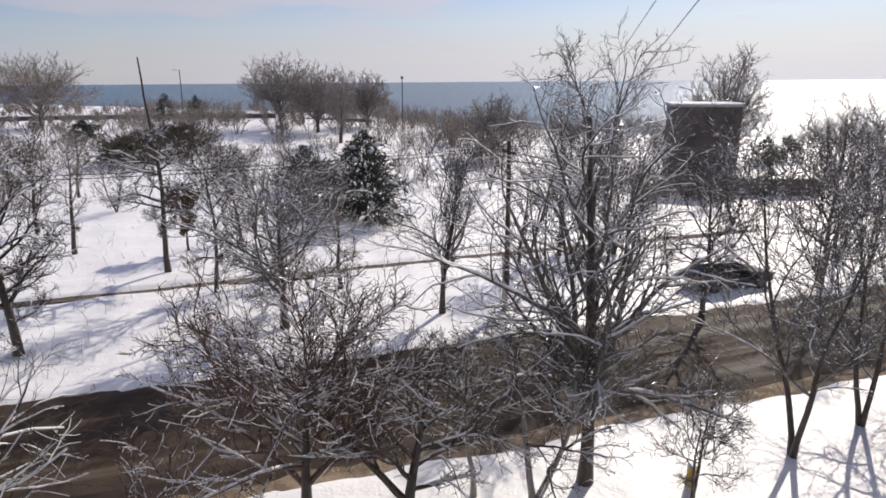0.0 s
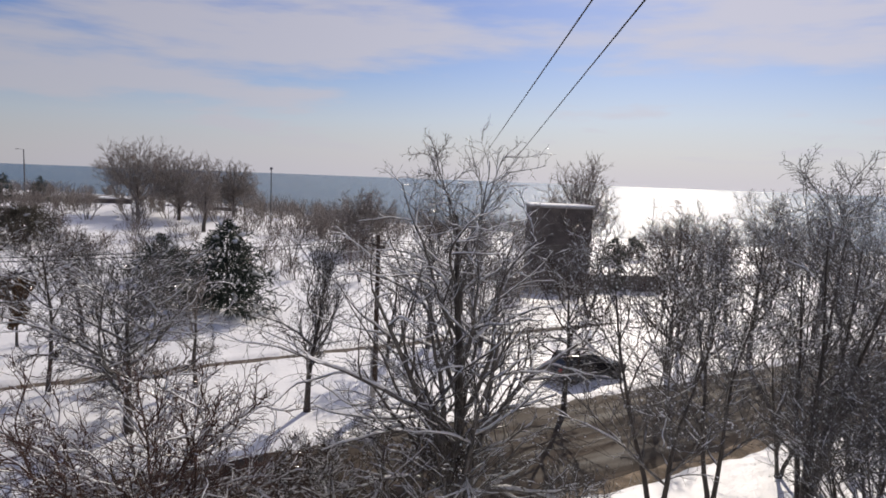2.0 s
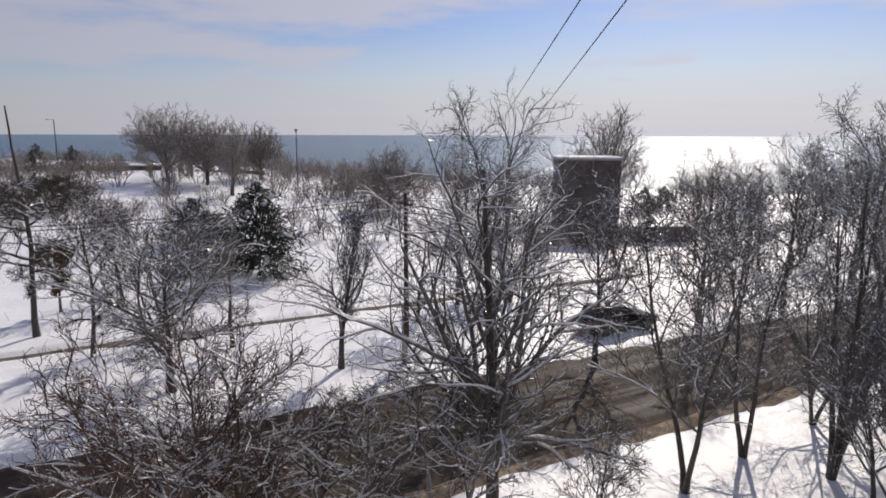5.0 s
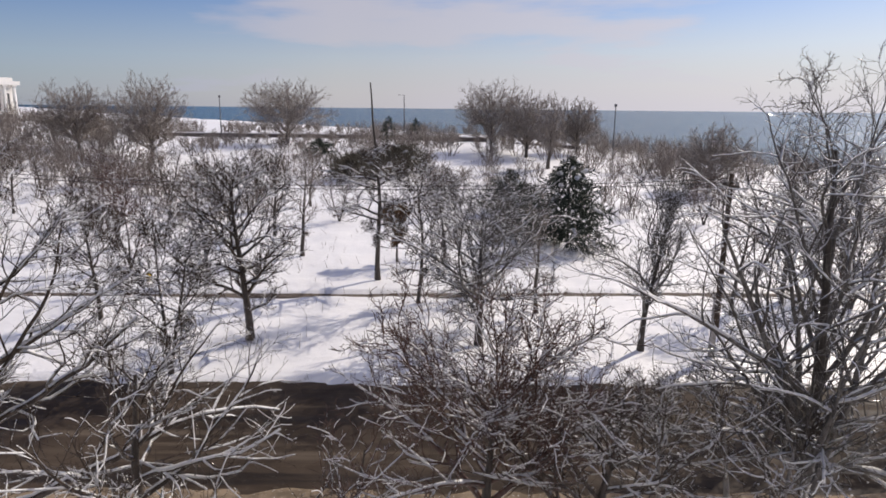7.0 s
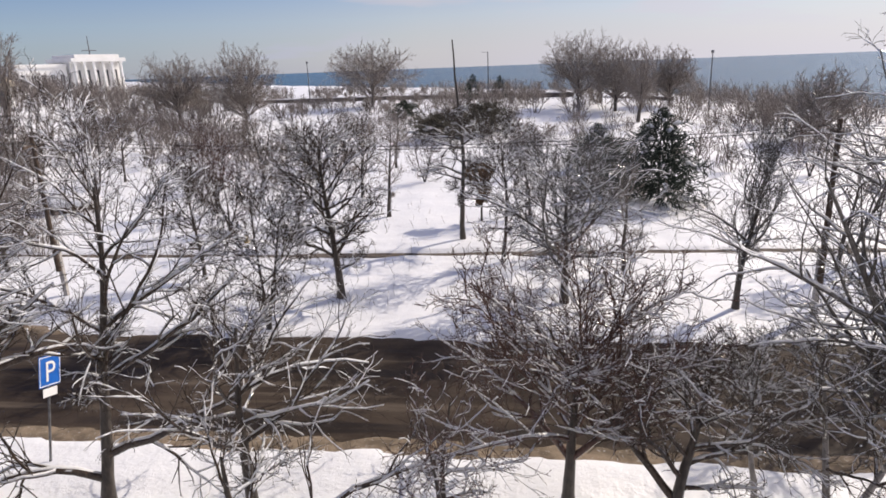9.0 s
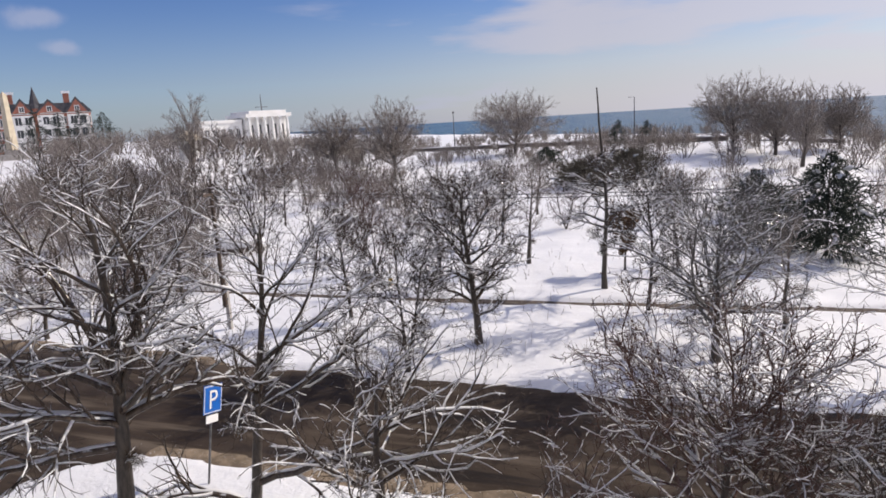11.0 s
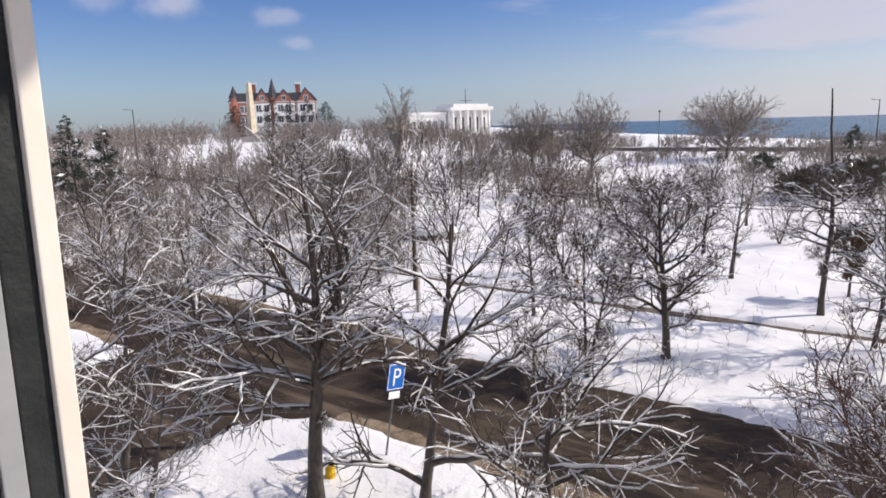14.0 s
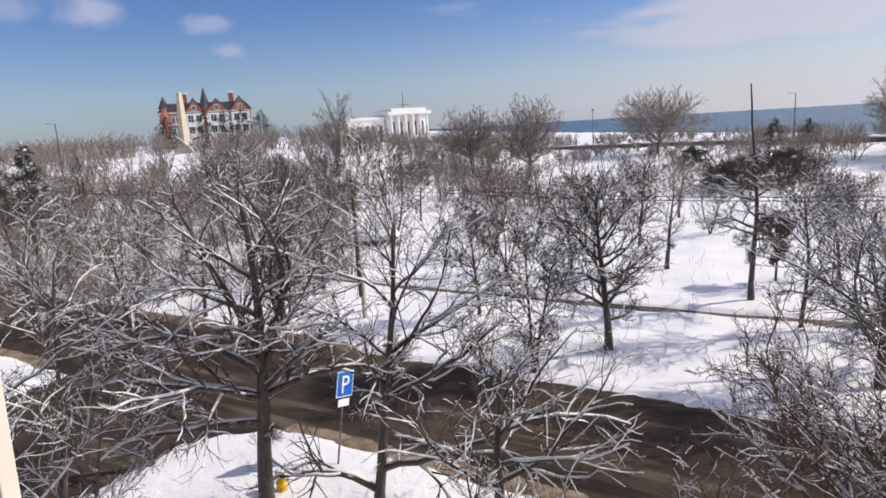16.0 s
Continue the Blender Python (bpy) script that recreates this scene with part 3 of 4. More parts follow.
# row between the building and the road
tree(-16.6, 6.85, "broad bare tree with snow-lined branches beside a side street", seed=11, h=11.4, r=4.7, base=0.30, wide=0.42, girth=0.25,
     boughs=((3.6, (-0.59, -0.80, 0.48), 4.8, -0.06), (4.3, (-0.55, -0.75, 0.75), 4.8, -0.03), (3.9, (0.59, 0.80, 0.60), 4.2, -0.05), (4.7, (-0.30, -0.42, 1.0), 5.4, 0.02),
             (4.8, (0.25, 0.36, 1.0), 5.6, 0.02), (4.4, (0.8, -0.6, 0.8), 3.4, 0.0), (3.0, (-0.5, -0.85, 0.12), 4.2, -0.06)), **NEAR)
tree(-14.5, 9.3, "leaning bare tree with heavy low snowy limbs", seed=12, h=10.6, r=3.7, base=0.34, wide=0.5, girth=0.17, lean=(0.06, 0.09),
     boughs=((1.2, (0.78, 0.50, 0.62), 7.6, -0.075), (0.7, (-0.62, -0.55, 0.50), 4.4, -0.12), (3.4, (0.72, 0.60, 0.55), 4.6, 0.03),
             (5.2, (0.70, 0.55, 0.62), 3.8, 0.02)), **NEAR)
tree(-10.6, 10.5, "straight-trunked bare tree near the road", seed=13, h=6.2, r=4.3, base=0.34, wide=0.5, girth=0.17, limbs=14, side=9, twigs=7, snow=0.9)
tree(-9.0, 8.4, "low bare tree with a long reaching limb", seed=29, h=4.2, r=2.6, base=0.30, girth=0.14,
     boughs=((0.9, (0.72, 0.55, 0.62), 6.0, -0.06), (1.2, (-0.5, 0.75, 0.5), 3.6, -0.06)), limbs=5, side=9, twigs=7, snow=0.9)
tree(-5.8, 11.6, "low bare tree with reddish icy twigs", twig_mat=REDTWIG, seed=14, h=4.6, r=3.2, base=0.25, wide=0.5, girth=0.12, stems=2, limbs=8, side=7, twigs=6, snow=0.7)
tree(-3.4, 13.8, "bare tree with dense reddish twigs near the road", twig_mat=REDTWIG, seed=15, h=6.9, r=4.4, base=0.34, wide=0.45, girth=0.17, axis=0.6, limbs=22, side=12, twigs=8, tip=0.0115,
     boughs=((1.3, (-0.80, 0.10, 0.85), 4.6, -0.03), (1.5, (0.75, 0.2, 0.9), 3.8, 0.0)), snow=0.75)
tree(-0.9, 13.4, "crooked bare tree with thick snowy limbs", seed=16, ice=250, h=5.2, r=3.0, base=0.34, girth=0.17,
     boughs=((0.9, (-0.75, -0.10, 0.85), 5.0, 0.0),), snow=0.5)
tree(0.8, 15.2, "young bare tree with a thin pale trunk", bark=PALEBARK, seed=17, h=4.6, r=2.2, base=0.4, girth=0.09, **NEAR)
tree(2.4, 14.8, "low forked bare tree with curling pale limbs", bark=PALEBARK, seed=18, ice=250, h=5.2, r=3.0, base=0.36, girth=0.14, stems=2, snow=0.5)
tree(3.9, 15.7, "tall bare tree with upswept snowy branches", twig_mat=ICYTWIG, seed=59, ice=900, h=12.5, r=3.9, base=0.14, wide=0.50, girth=0.20, stems=1, lean=(-0.012, 0.0), open_=(52, 14), lift=0.03, limbs=17, side=10, twigs=8,
     boughs=((2.0, (0.22, 0.1, 1.0), 5.8, 0.02), (1.6, (-0.30, 0.1, 1.0), 5.8, 0.02), (2.6, (0.02, -0.2, 1.0), 6.4, 0.0), (3.4, (0.42, 0, 1.0), 4.6, 0.02),
                        (2.2, (-0.75, -0.3, 0.5), 3.4, -0.05), (2.4, (0.8, -0.2, 0.45), 3.6, -0.05)), snow=0.8)
tree(10.3, 16.9, "slender bare tree with icy glinting twigs", twig_mat=ICYTWIG, seed=20, ice=1500, h=10.0, r=3.6, base=0.22, wide=0.55, girth=0.13, lean=(-0.05, 0.0), stems=2, **ICED)
tree(15.5, 17.1, "many-stemmed bare tree sparkling with ice", twig_mat=ICYTWIG, seed=21, ice=2000, h=12.9, r=3.6, base=0.30, wide=0.6, girth=0.20, stems=5, lean=(0.10, 0.0), **ICED)
tree(13.4, 18.6, "slim bare tree with icy twigs", twig_mat=ICYTWIG, seed=22, ice=1300, h=10.2, r=3.6, base=0.2, wide=0.55, girth=0.12, stems=2, **ICED)
tree(20.5, 20.2, "slim bare tree with icy twigs", twig_mat=ICYTWIG, seed=24, ice=1300, h=11.0, r=3.8, base=0.18, wide=0.55, girth=0.13, stems=2, **ICED)
tree(6.6, 14.9, "low bare shrub-like tree with icy twigs", twig_mat=ICYTWIG, seed=25, ice=300, h=3.6, r=1.9, base=0.3, girth=0.07, stems=2, snow=0.4)
tree(-20.6, 2.3, "bare tree with thin upright branches", seed=23, h=10.6, r=3.6, base=0.18, wide=0.5, girth=0.16, stems=2, **NEAR)
tree(-22.6, 5.4, "bare tree with thin upright branches", seed=26, h=9.2, r=3.2, base=0.2, girth=0.13, **NEAR)
tree(-16.6, 2.0, "low bare tree under the taller ones beside the street", seed=30, h=6.6, r=3.2, base=0.2, girth=0.12, stems=2, **NEAR)
tree(14.6, 14.4, "low bare tree with icy twigs on the lawn", twig_mat=ICYTWIG, seed=27, ice=700, h=6.2, r=3.0, base=0.2, girth=0.11, stems=2, **ICED)
tree(17.2, 15.8, "low spreading bare tree with icy twigs on the lawn", twig_mat=ICYTWIG, seed=44, ice=700, h=6.2, r=3.2, base=0.2, girth=0.12, stems=3, **ICED)
tree(19.4, 14.6, "bare tree with icy twigs on the lawn", twig_mat=ICYTWIG, seed=28, ice=1000, h=8.6, r=3.6, base=0.2, girth=0.14, **ICED)

# trees on the far side of the road
tree(0.0, 29.4, "neat young bare tree with a dark trunk", twig_mat=ICYTWIG, seed=31, h=8.5, r=2.1, base=0.25, wide=0.45, girth=0.15, open_=(48, 12), lift=0.05, limbs=20, side=11, twigs=8, tip=0.011, snow=0.6)
tree(-17.5, 24.8, "round-headed bare tree on the roadside snow", seed=32, h=9.4, r=3.9, base=0.20, wide=0.42, girth=0.20, limbs=26, side=11, twigs=8, tip=0.011, snow=0.6)
tree(-18.3, 20.4, "small forked bare tree at the road edge", seed=33, h=7.0, r=3.0, base=0.2, girth=0.12, stems=2, **BACK)
tree(-7.2, 27.8, "grey bare tree with a wide snowy crown", twig_mat=ICYTWIG, seed=34, h=8.6, r=4.8, base=0.20, wide=0.45, girth=0.20, axis=0.6, limbs=26, side=11, twigs=8, tip=0.0125, snow=0.7)
tree(-12.0, 32.8, "bare tree with fine upright twigs", seed=35, h=8.4, r=3.0, base=0.25, girth=0.12, **BACK)
tree(-16.1, 36.6, "tall bare spar-like tree with a broken top", seed=36, h=8.6, r=3.3, base=0.36, wide=0.4, girth=0.17, axis=1.42, sway=0.08, top_limb=0.66, open_=(85, 68), lift=0.01,
     **BACK)
tree(6.6, 26.6, "bare tree with two dark stems by the road", twig_mat=ICYTWIG, seed=37, ice=400, h=9.4, r=3.0, base=0.25, girth=0.15, stems=2, **BACK)
tree(12.0, 28.2, "bare tree with icy twigs by the road", seed=38, ice=700, h=8.2, r=3.4, base=0.2, girth=0.14, limbs=17, side=10, twigs=8, tip=0.011, snow=0.3)
tree(20.0, 32.6, "bare tree glinting with ice", seed=39, ice=900, h=9.8, r=4.0, base=0.2, girth=0.16, limbs=17, side=10, twigs=8, tip=0.012, snow=0.25)
tree(27.0, 35.0, "bare tree glinting with ice", seed=40, ice=900, h=10.8, r=4.2, base=0.2, girth=0.17, limbs=17, side=10, twigs=8, tip=0.012, snow=0.2)
tree(-26.0, 24.5, "small bare roadside tree", seed=41, h=6.8, r=2.5, base=0.25, girth=0.12, **BACK)

tree(24.4, 22.6, "bare tree with icy twigs beside the road", twig_mat=ICYTWIG, seed=45, ice=900, h=9.6, r=3.8, base=0.2, girth=0.13, stems=2, **ICED)
tree(17.6, 20.6, "low bare tree with icy twigs at the road edge", twig_mat=ICYTWIG, seed=46, ice=800, h=7.6, r=3.6, base=0.15, girth=0.12, stems=3, **ICED)

# repeats further back share a few grown trees
KINDS = []
for n, how in enumerate((dict(h=8.6, r=3.5, base=0.2), dict(h=7.8, r=2.5, base=0.25), dict(h=9.4, r=3.9, base=0.2, stems=2), dict(h=6.6, r=3.4, base=0.12, stems=3))):
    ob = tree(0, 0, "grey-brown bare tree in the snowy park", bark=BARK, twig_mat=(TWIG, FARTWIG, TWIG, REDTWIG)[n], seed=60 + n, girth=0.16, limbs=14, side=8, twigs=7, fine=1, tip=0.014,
              snow=0.4, segs=(6, 4, 1, 1), sides=(5, 3, 3), **how)
    KINDS.append(ob)
for n, ob in enumerate(KINDS):
    x, y = ((-30, 47), (-24, 41), (22, 48), (-38, 38))[n]
    stand(ob, x, y, 0, 40 * n)
rng = random.Random(5)


def plant(kind, x, y, size=1.0):
    if math.hypot(x, y) > 66 and x < -40:
        size *= 0.72
    m = pose(x, y, float(lie(x, y)) + 0.08, 0, 0, rng.uniform(0, 360)) @ Matrix.Diagonal((size, size, size, 1))
    ob = copy_thing(KINDS[kind], m)
    ob.scale = (size, size, size)
    return ob


for kind, x, y, size in ((2, -52, 38, 1.0), (0, -58, 46, 1.1), (3, -46, 47, 0.9), (2, -50, 58, 1.15), (0, -43, 64, 1.0),
                         (1, -35, 62, 0.9), (3, -28, 55, 0.7), (0, -64, 33, 1.1), (2, -70, 42, 1.1), (1, -60, 20, 1.0), (0, -52, 14, 0.95)):
    plant(kind, x, y, size)
for kind, x, y, size in ((2, -44, 6, 0.9), (0, -36, -1, 0.9), (1, -40, 14, 0.8), (0, -72, 12, 1.1), (2, -66, 2, 1.0), (3, -76, 26, 1.0), (1, 12, 46, 0.9),
                         (0, 17, 54, 0.9), (3, 5, 66, 0.8), (1, 6.5, 84, 0.8), (2, 40, 50, 1.0), (0, 36, 40, 1.05), (0, 44, 36, 1.0)):
    plant(kind, x, y, size)
for kind, x, y, size in ((2, 7.5, 40, 1.05), (0, 11.5, 44, 1.0), (2, 52, 44, 1.1), (1, 34, 30, 0.9), (2, 40, 27, 1.1), (0, 30, 23, 1.0), (1, 25, 24, 0.9), (0, 50, 60, 1.0), (2, 60, 52, 1.1), (3, 14, 62, 0.8),
                         (3, -2, 74, 0.8), (1, 20, 74, 0.9)):
    plant(kind, x, y, size)


for kind, x, y, size in ((0, -26, 33, 0.8), (3, -33, 34, 0.8), (1, -5.5, 33.5, 0.8), (3, -9.5, 35.2, 0.8), (1, 4.5, 36.5, 0.85), (3, 11, 40, 0.9), (0, -14, 44, 0.8), (3, -20, 60, 0.8),
                         (0, -39, 22, 0.85), (2, -47, 22, 0.95), (3, -34, 16.5, 0.75), (1, -66, 56, 1.1), (2, -78, 50, 1.2)):
    plant(kind, x, y, size)
for kind, x, y, size in ((2, -56, 28, 1.0), (0, -82, 34, 1.2), (3, -62, 60, 1.1), (2, -88, 18, 1.2), (0, -80, 4, 1.2), (1, -54, 4, 1.0), (3, -48, -2, 1.0), (0, -58, -6, 1.1),
                         (3, 24, 38, 0.9), (0, 33, 46, 1.0), (3, 40, 60, 1.0), (1, 58, 66, 1.1), (0, 68, 60, 1.1)):
    plant(kind, x, y, size)


# ---- distant trees: round heads on the ridge, and brush ----
def far_tree(x, y, label, seed, h, r, mat=None, tip=0.030, limbs=64, low=-0.12, foot=0.16):
    """A round-headed tree: limbs fan out from the upper trunk to a domed outline and end in dense fine twigs."""
    rng2 = np.random.default_rng(seed)
    p0, r0 = run(rng2, np.zeros((1, 3)), np.array([[0, 0, 1.0]]), np.array([h * 0.5]), np.array([0.32]), 8, 0.05, 0.02, 0.4)
    k = np.arange(limbs)
    up = low + (1 - low) * (k + 0.5) / limbs
    turn = k * 2.39996 + rng2.uniform(0, 6.28)
    way = np.stack([np.sqrt(1 - up ** 2) * np.cos(turn), np.sqrt(1 - up ** 2) * np.sin(turn), up], -1)
    start = p0[0, np.clip((8 * (foot / 0.5 + 0.7 * rng2.random(limbs) ** 1.5)).astype(int), 1, 8)]
    mid = np.array([0, 0, 0.46 * h])
    end = mid + way * np.array([r, r, 0.52 * h]) * (rng2.uniform(0.80, 0.96, limbs) * (1 + 0.10 * np.sin(3 * turn + seed)))[:, None]
    gap = end - start
    p1, r1 = run(rng2, start, unit(gap - np.array([0, 0, 0.10]) * np.linalg.norm(gap, axis=1)[:, None]), np.linalg.norm(gap, axis=1) * 1.03, np.full(limbs, 0.10), 6, 0.07, 0.035, 0.25)
    s = sprout(rng2, p1, r1, 11, 0.30, 1.0, (0.24, 0.38), (25, 60), np.linalg.norm(gap, axis=1), 0.5, tip * 1.3)
    p2, r2 = run(rng2, *s, 3, 0.12, 0.02, 0.5)
    s = sprout(rng2, p2, r2, 7, 0.15, 1.0, (0.35, 0.6), (25, 65), s[2], 0.6, tip * 0.8)
    p3, r3 = run(rng2, *s, 1, 0.10, 0.03, 0.5)
    trunk, crown = tubes([(p0, r0, 8)]), tubes([(p1, r1, 4), (p2, r2, 3), (p3, r3, 3)])
    thing = tagged(new("tree"), label, "tree", "round trees on the ridge")
    mesh_part("trunk", mesh_from("trunk", *trunk), BARK, thing)
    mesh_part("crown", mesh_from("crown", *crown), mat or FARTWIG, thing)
    return stand(thing, x, y)


def polar(yaw, d):
    return -math.sin(radians(yaw)) * d, math.cos(radians(yaw)) * d


far_tree(*polar(31.2, 140), "round-crowned bare tree on the ridge", 81, 13.6, 10.2)
far_tree(*polar(41.8, 112), "round-crowned bare tree behind the park", 82, 13.0, 6.6)
far_tree(*polar(46.8, 118), "dense brown bare tree behind the park", 83, 10.8, 6.8)
far_tree(*polar(13.6, 125), "spreading bare tree near the shore", 84, 13.2, 7.8)
far_tree(*polar(10.6, 118), "spreading bare tree near the shore", 85, 11.6, 6.0)
far_tree(*polar(6.3, 130), "bare tree near the shore", 86, 11.0, 5.4)
far_tree(*polar(8.7, 105), "upright bare tree near the shore", 87, 12.0, 2.6, limbs=24)
far_tree(*polar(-23.4, 82), "airy bare tree standing over a small building", 88, 14.6, 4.6, limbs=40, low=-0.1, foot=0.2)
far_tree(*polar(-4.5, 92), "bare brown tree beyond the park", 89, 9.0, 5.4)
far_tree(*polar(58.5, 105), "tall bare tree before a white building", 90, 13.5, 3.0, limbs=22)


def brush(name, label, seed, spots, mat, twig_r=0.045):
    """Thickets of bare brush too many to count, joined: sheaves of thin stems that fan out from the ground."""
    rng2 = np.random.default_rng(seed)
    spots = np.array(spots)
    many = 9
    at = np.repeat(spots, many, 0)
    n = len(at)
    turn, out = rng2.uniform(0, 6.283, n), rng2.random(n) ** 0.6
    foot = np.stack([at[:, 0] + 0.35 * at[:, 3] * out * np.cos(turn), at[:, 1] + 0.35 * at[:, 3] * out * np.sin(turn), np.zeros(n)], -1)
    foot[:, 2] = lie(foot[:, 0], foot[:, 1]) - 0.1
    fan = out * at[:, 3] / at[:, 2]
    way = unit(np.stack([fan * np.cos(turn), fan * np.sin(turn), np.ones(n)], -1))
    p1, r1 = run(rng2, foot, way, at[:, 2] * rng2.uniform(0.55, 0.95, n), np.full(n, twig_r * 1.3), 2, 0.14, 0.05, 0.5)
    got = sprout(rng2, p1, r1, 5, 0.25, 1.0, (0.30, 0.55), (25, 60), at[:, 2] * 0.85, 0.7, twig_r * 0.8)
    p2, r2 = run(rng2, *got, 1, 0.15, 0.10, 0.5)
    got = sprout(rng2, p2, r2, 2, 0.3, 1.0, (0.4, 0.7), (25, 55), got[2], 0.8, twig_r * 0.65)
    p3, r3 = run(rng2, *got, 1, 0.15, 0.10, 0.6)
    me = mesh_from(name, *tubes([(p1, r1, 3), (p2, r2, 3), (p3, r3, 3)]))
    me.materials.append(mat)
    return tagged(new(name, me), label, "brush", kind="stuff")


def scatter(seed, yaw0, yaw1, d0, d1, count, h0, h1):
    r2 = random.Random(seed)
    out = []
    for _ in range(count):
        x, y = polar(r2.uniform(yaw0, yaw1), r2.uniform(d0, d1))
        h = r2.uniform(h0, h1)
        out.append((x, y, h, h * r2.uniform(0.5, 0.8)))
    return out


def clear_view(spot):
    """A ride cut through the brush before the monument."""
    yaw, d = math.degrees(math.atan2(-spot[0], spot[1])), math.hypot(spot[0], spot[1])
    return 69.0 < yaw < 72.2 and 108 < d < 152


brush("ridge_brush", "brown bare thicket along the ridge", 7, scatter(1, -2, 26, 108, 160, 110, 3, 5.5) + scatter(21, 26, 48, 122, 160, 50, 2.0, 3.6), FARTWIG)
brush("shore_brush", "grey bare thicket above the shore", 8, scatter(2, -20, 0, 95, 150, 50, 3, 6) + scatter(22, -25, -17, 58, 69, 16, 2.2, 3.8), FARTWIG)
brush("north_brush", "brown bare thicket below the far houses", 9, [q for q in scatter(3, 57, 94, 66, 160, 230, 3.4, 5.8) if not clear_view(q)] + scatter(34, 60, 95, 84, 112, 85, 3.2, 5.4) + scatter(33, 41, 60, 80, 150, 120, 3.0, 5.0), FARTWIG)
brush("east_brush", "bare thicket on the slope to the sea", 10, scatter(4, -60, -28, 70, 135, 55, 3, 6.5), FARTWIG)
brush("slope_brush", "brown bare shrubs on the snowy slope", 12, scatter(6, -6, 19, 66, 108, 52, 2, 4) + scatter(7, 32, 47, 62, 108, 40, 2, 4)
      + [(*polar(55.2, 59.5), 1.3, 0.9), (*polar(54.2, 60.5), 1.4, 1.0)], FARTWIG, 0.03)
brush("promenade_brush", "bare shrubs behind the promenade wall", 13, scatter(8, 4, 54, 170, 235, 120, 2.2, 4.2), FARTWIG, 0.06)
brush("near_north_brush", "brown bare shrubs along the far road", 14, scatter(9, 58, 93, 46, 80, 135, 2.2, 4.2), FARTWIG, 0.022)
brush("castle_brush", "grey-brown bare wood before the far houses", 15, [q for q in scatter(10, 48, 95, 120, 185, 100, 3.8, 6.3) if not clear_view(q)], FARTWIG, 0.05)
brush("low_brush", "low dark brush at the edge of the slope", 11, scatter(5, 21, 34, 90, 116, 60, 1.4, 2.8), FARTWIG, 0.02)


# ---- evergreens ----
def evergreen(x, y, label, seed, h, r, whorls=11, low=0.06, droop=-0.06, snowy=True, mat=None):
    rng2 = np.random.default_rng(seed)
    p0, r0 = run(rng2, np.zeros((1, 3)), np.array([[0, 0, 1.0]]), np.array([h]), np.array([0.14]), 8, 0.02, 0.02, 0.15)
    s = sprout(rng2, p0, r0, whorls * 6, low, 0.99, (0.8, 1.1), (72, 98), np.array([r * 1.05]), 0.3, 0.02)
    f = np.clip(s[0][:, 2] / h, 0, 1)
    s = (s[0], s[1], r * (1.05 - 0.95 * f ** 1.9) * rng2.uniform(0.75, 1.15, len(f)), s[3])
    p1, r1 = run(rng2, *s, 5, 0.07, droop, 0.4)
    s = sprout(rng2, p1, r1, 14, 0.12, 1.0, (0.28, 0.45), (40, 70), s[2], 0.8, 0.045)
    p2, r2 = run(rng2, *s, 3, 0.10, -0.04, 0.5)
    s = sprout(rng2, p2, r2, 2, 0.2, 1.0, (0.4, 0.65), (30, 60), s[2], 0.9, 0.036)
    p3, r3 = run(rng2, *s, 1, 0.05, 0.0, 0.5)
    thing = tagged(new("evergreen_tree"), label, "evergreen tree", "evergreens of the park")
    mesh_part("trunk", mesh_from("trunk", *tubes([(p0, r0, 7)])), BARK, thing)
    mesh_part("crown", mesh_from("crown", *tubes([(p1, r1, 4), (p2, r2, 3), (p3, r3, 3)])), mat or NEEDLES, thing)
    if snowy:
        keep = rng2.random(len(p1)) < 0.20
        pts = p1[keep][:, 2:5]
        lump = np.stack([np.full(len(pts), 0.03), np.full(len(pts), 0.20), np.full(len(pts), 0.04)], 1)
        mesh_part("snow", mesh_from("snow", *tubes([(pts + np.array([0, 0, 0.07]), lump, 6)])), CAP, thing, "white lumps of snow on the boughs")["kind"] = "stuff"
    return stand(thing, x, y)


evergreen(-6.0, 50.5, "dark spruce with lumps of snow on its boughs", 91, 7.2, 4.3, whorls=15)
evergreen(-9.8, 54.0, "low dark snowy spruce among bare trees", 92, 4.2, 2.6)
evergreen(-14.0, 66.0, "dark snowy spruce among bare trees", 93, 4.6, 3.6)
evergreen(*polar(25.4, 92), "low spreading brown-grey juniper on the snow slope", 94, 3.2, 6.0, whorls=12, droop=0.02, mat=JUNIPER)
evergreen(*polar(21.8, 97), "low spreading brown-grey juniper on the snow slope", 95, 4.0, 6.4, whorls=12, droop=0.02, mat=JUNIPER)
evergreen(*polar(28.5, 118), "small dark evergreen by the promenade", 96, 3.0, 3.6, whorls=7, snowy=False)
evergreen(*polar(-26.5, 92), "dark evergreen shrubs behind a small building", 97, 3.8, 2.6, whorls=7, snowy=False)
evergreen(*polar(-28.0, 98), "dark evergreen shrubs behind a small building", 99, 3.6, 2.4, whorls=7, snowy=False)
evergreen(*polar(-26.9, 68), "narrow dark evergreen by the wall", 100, 4.2, 1.0, whorls=7, snowy=False)
evergreen(*polar(20.2, 150), "small dark evergreen on the skyline", 101, 5.4, 2.2, whorls=7, snowy=False)
evergreen(*polar(22.6, 150), "small dark evergreen on the skyline", 102, 5.8, 2.4, whorls=7, snowy=False)
evergreen(*polar(84.0, 82), "dark pointed evergreen in the thicket", 103, 12.0, 3.0)
evergreen(*polar(82.0, 88), "dark pointed evergreen in the thicket", 104, 10.0, 3.0)
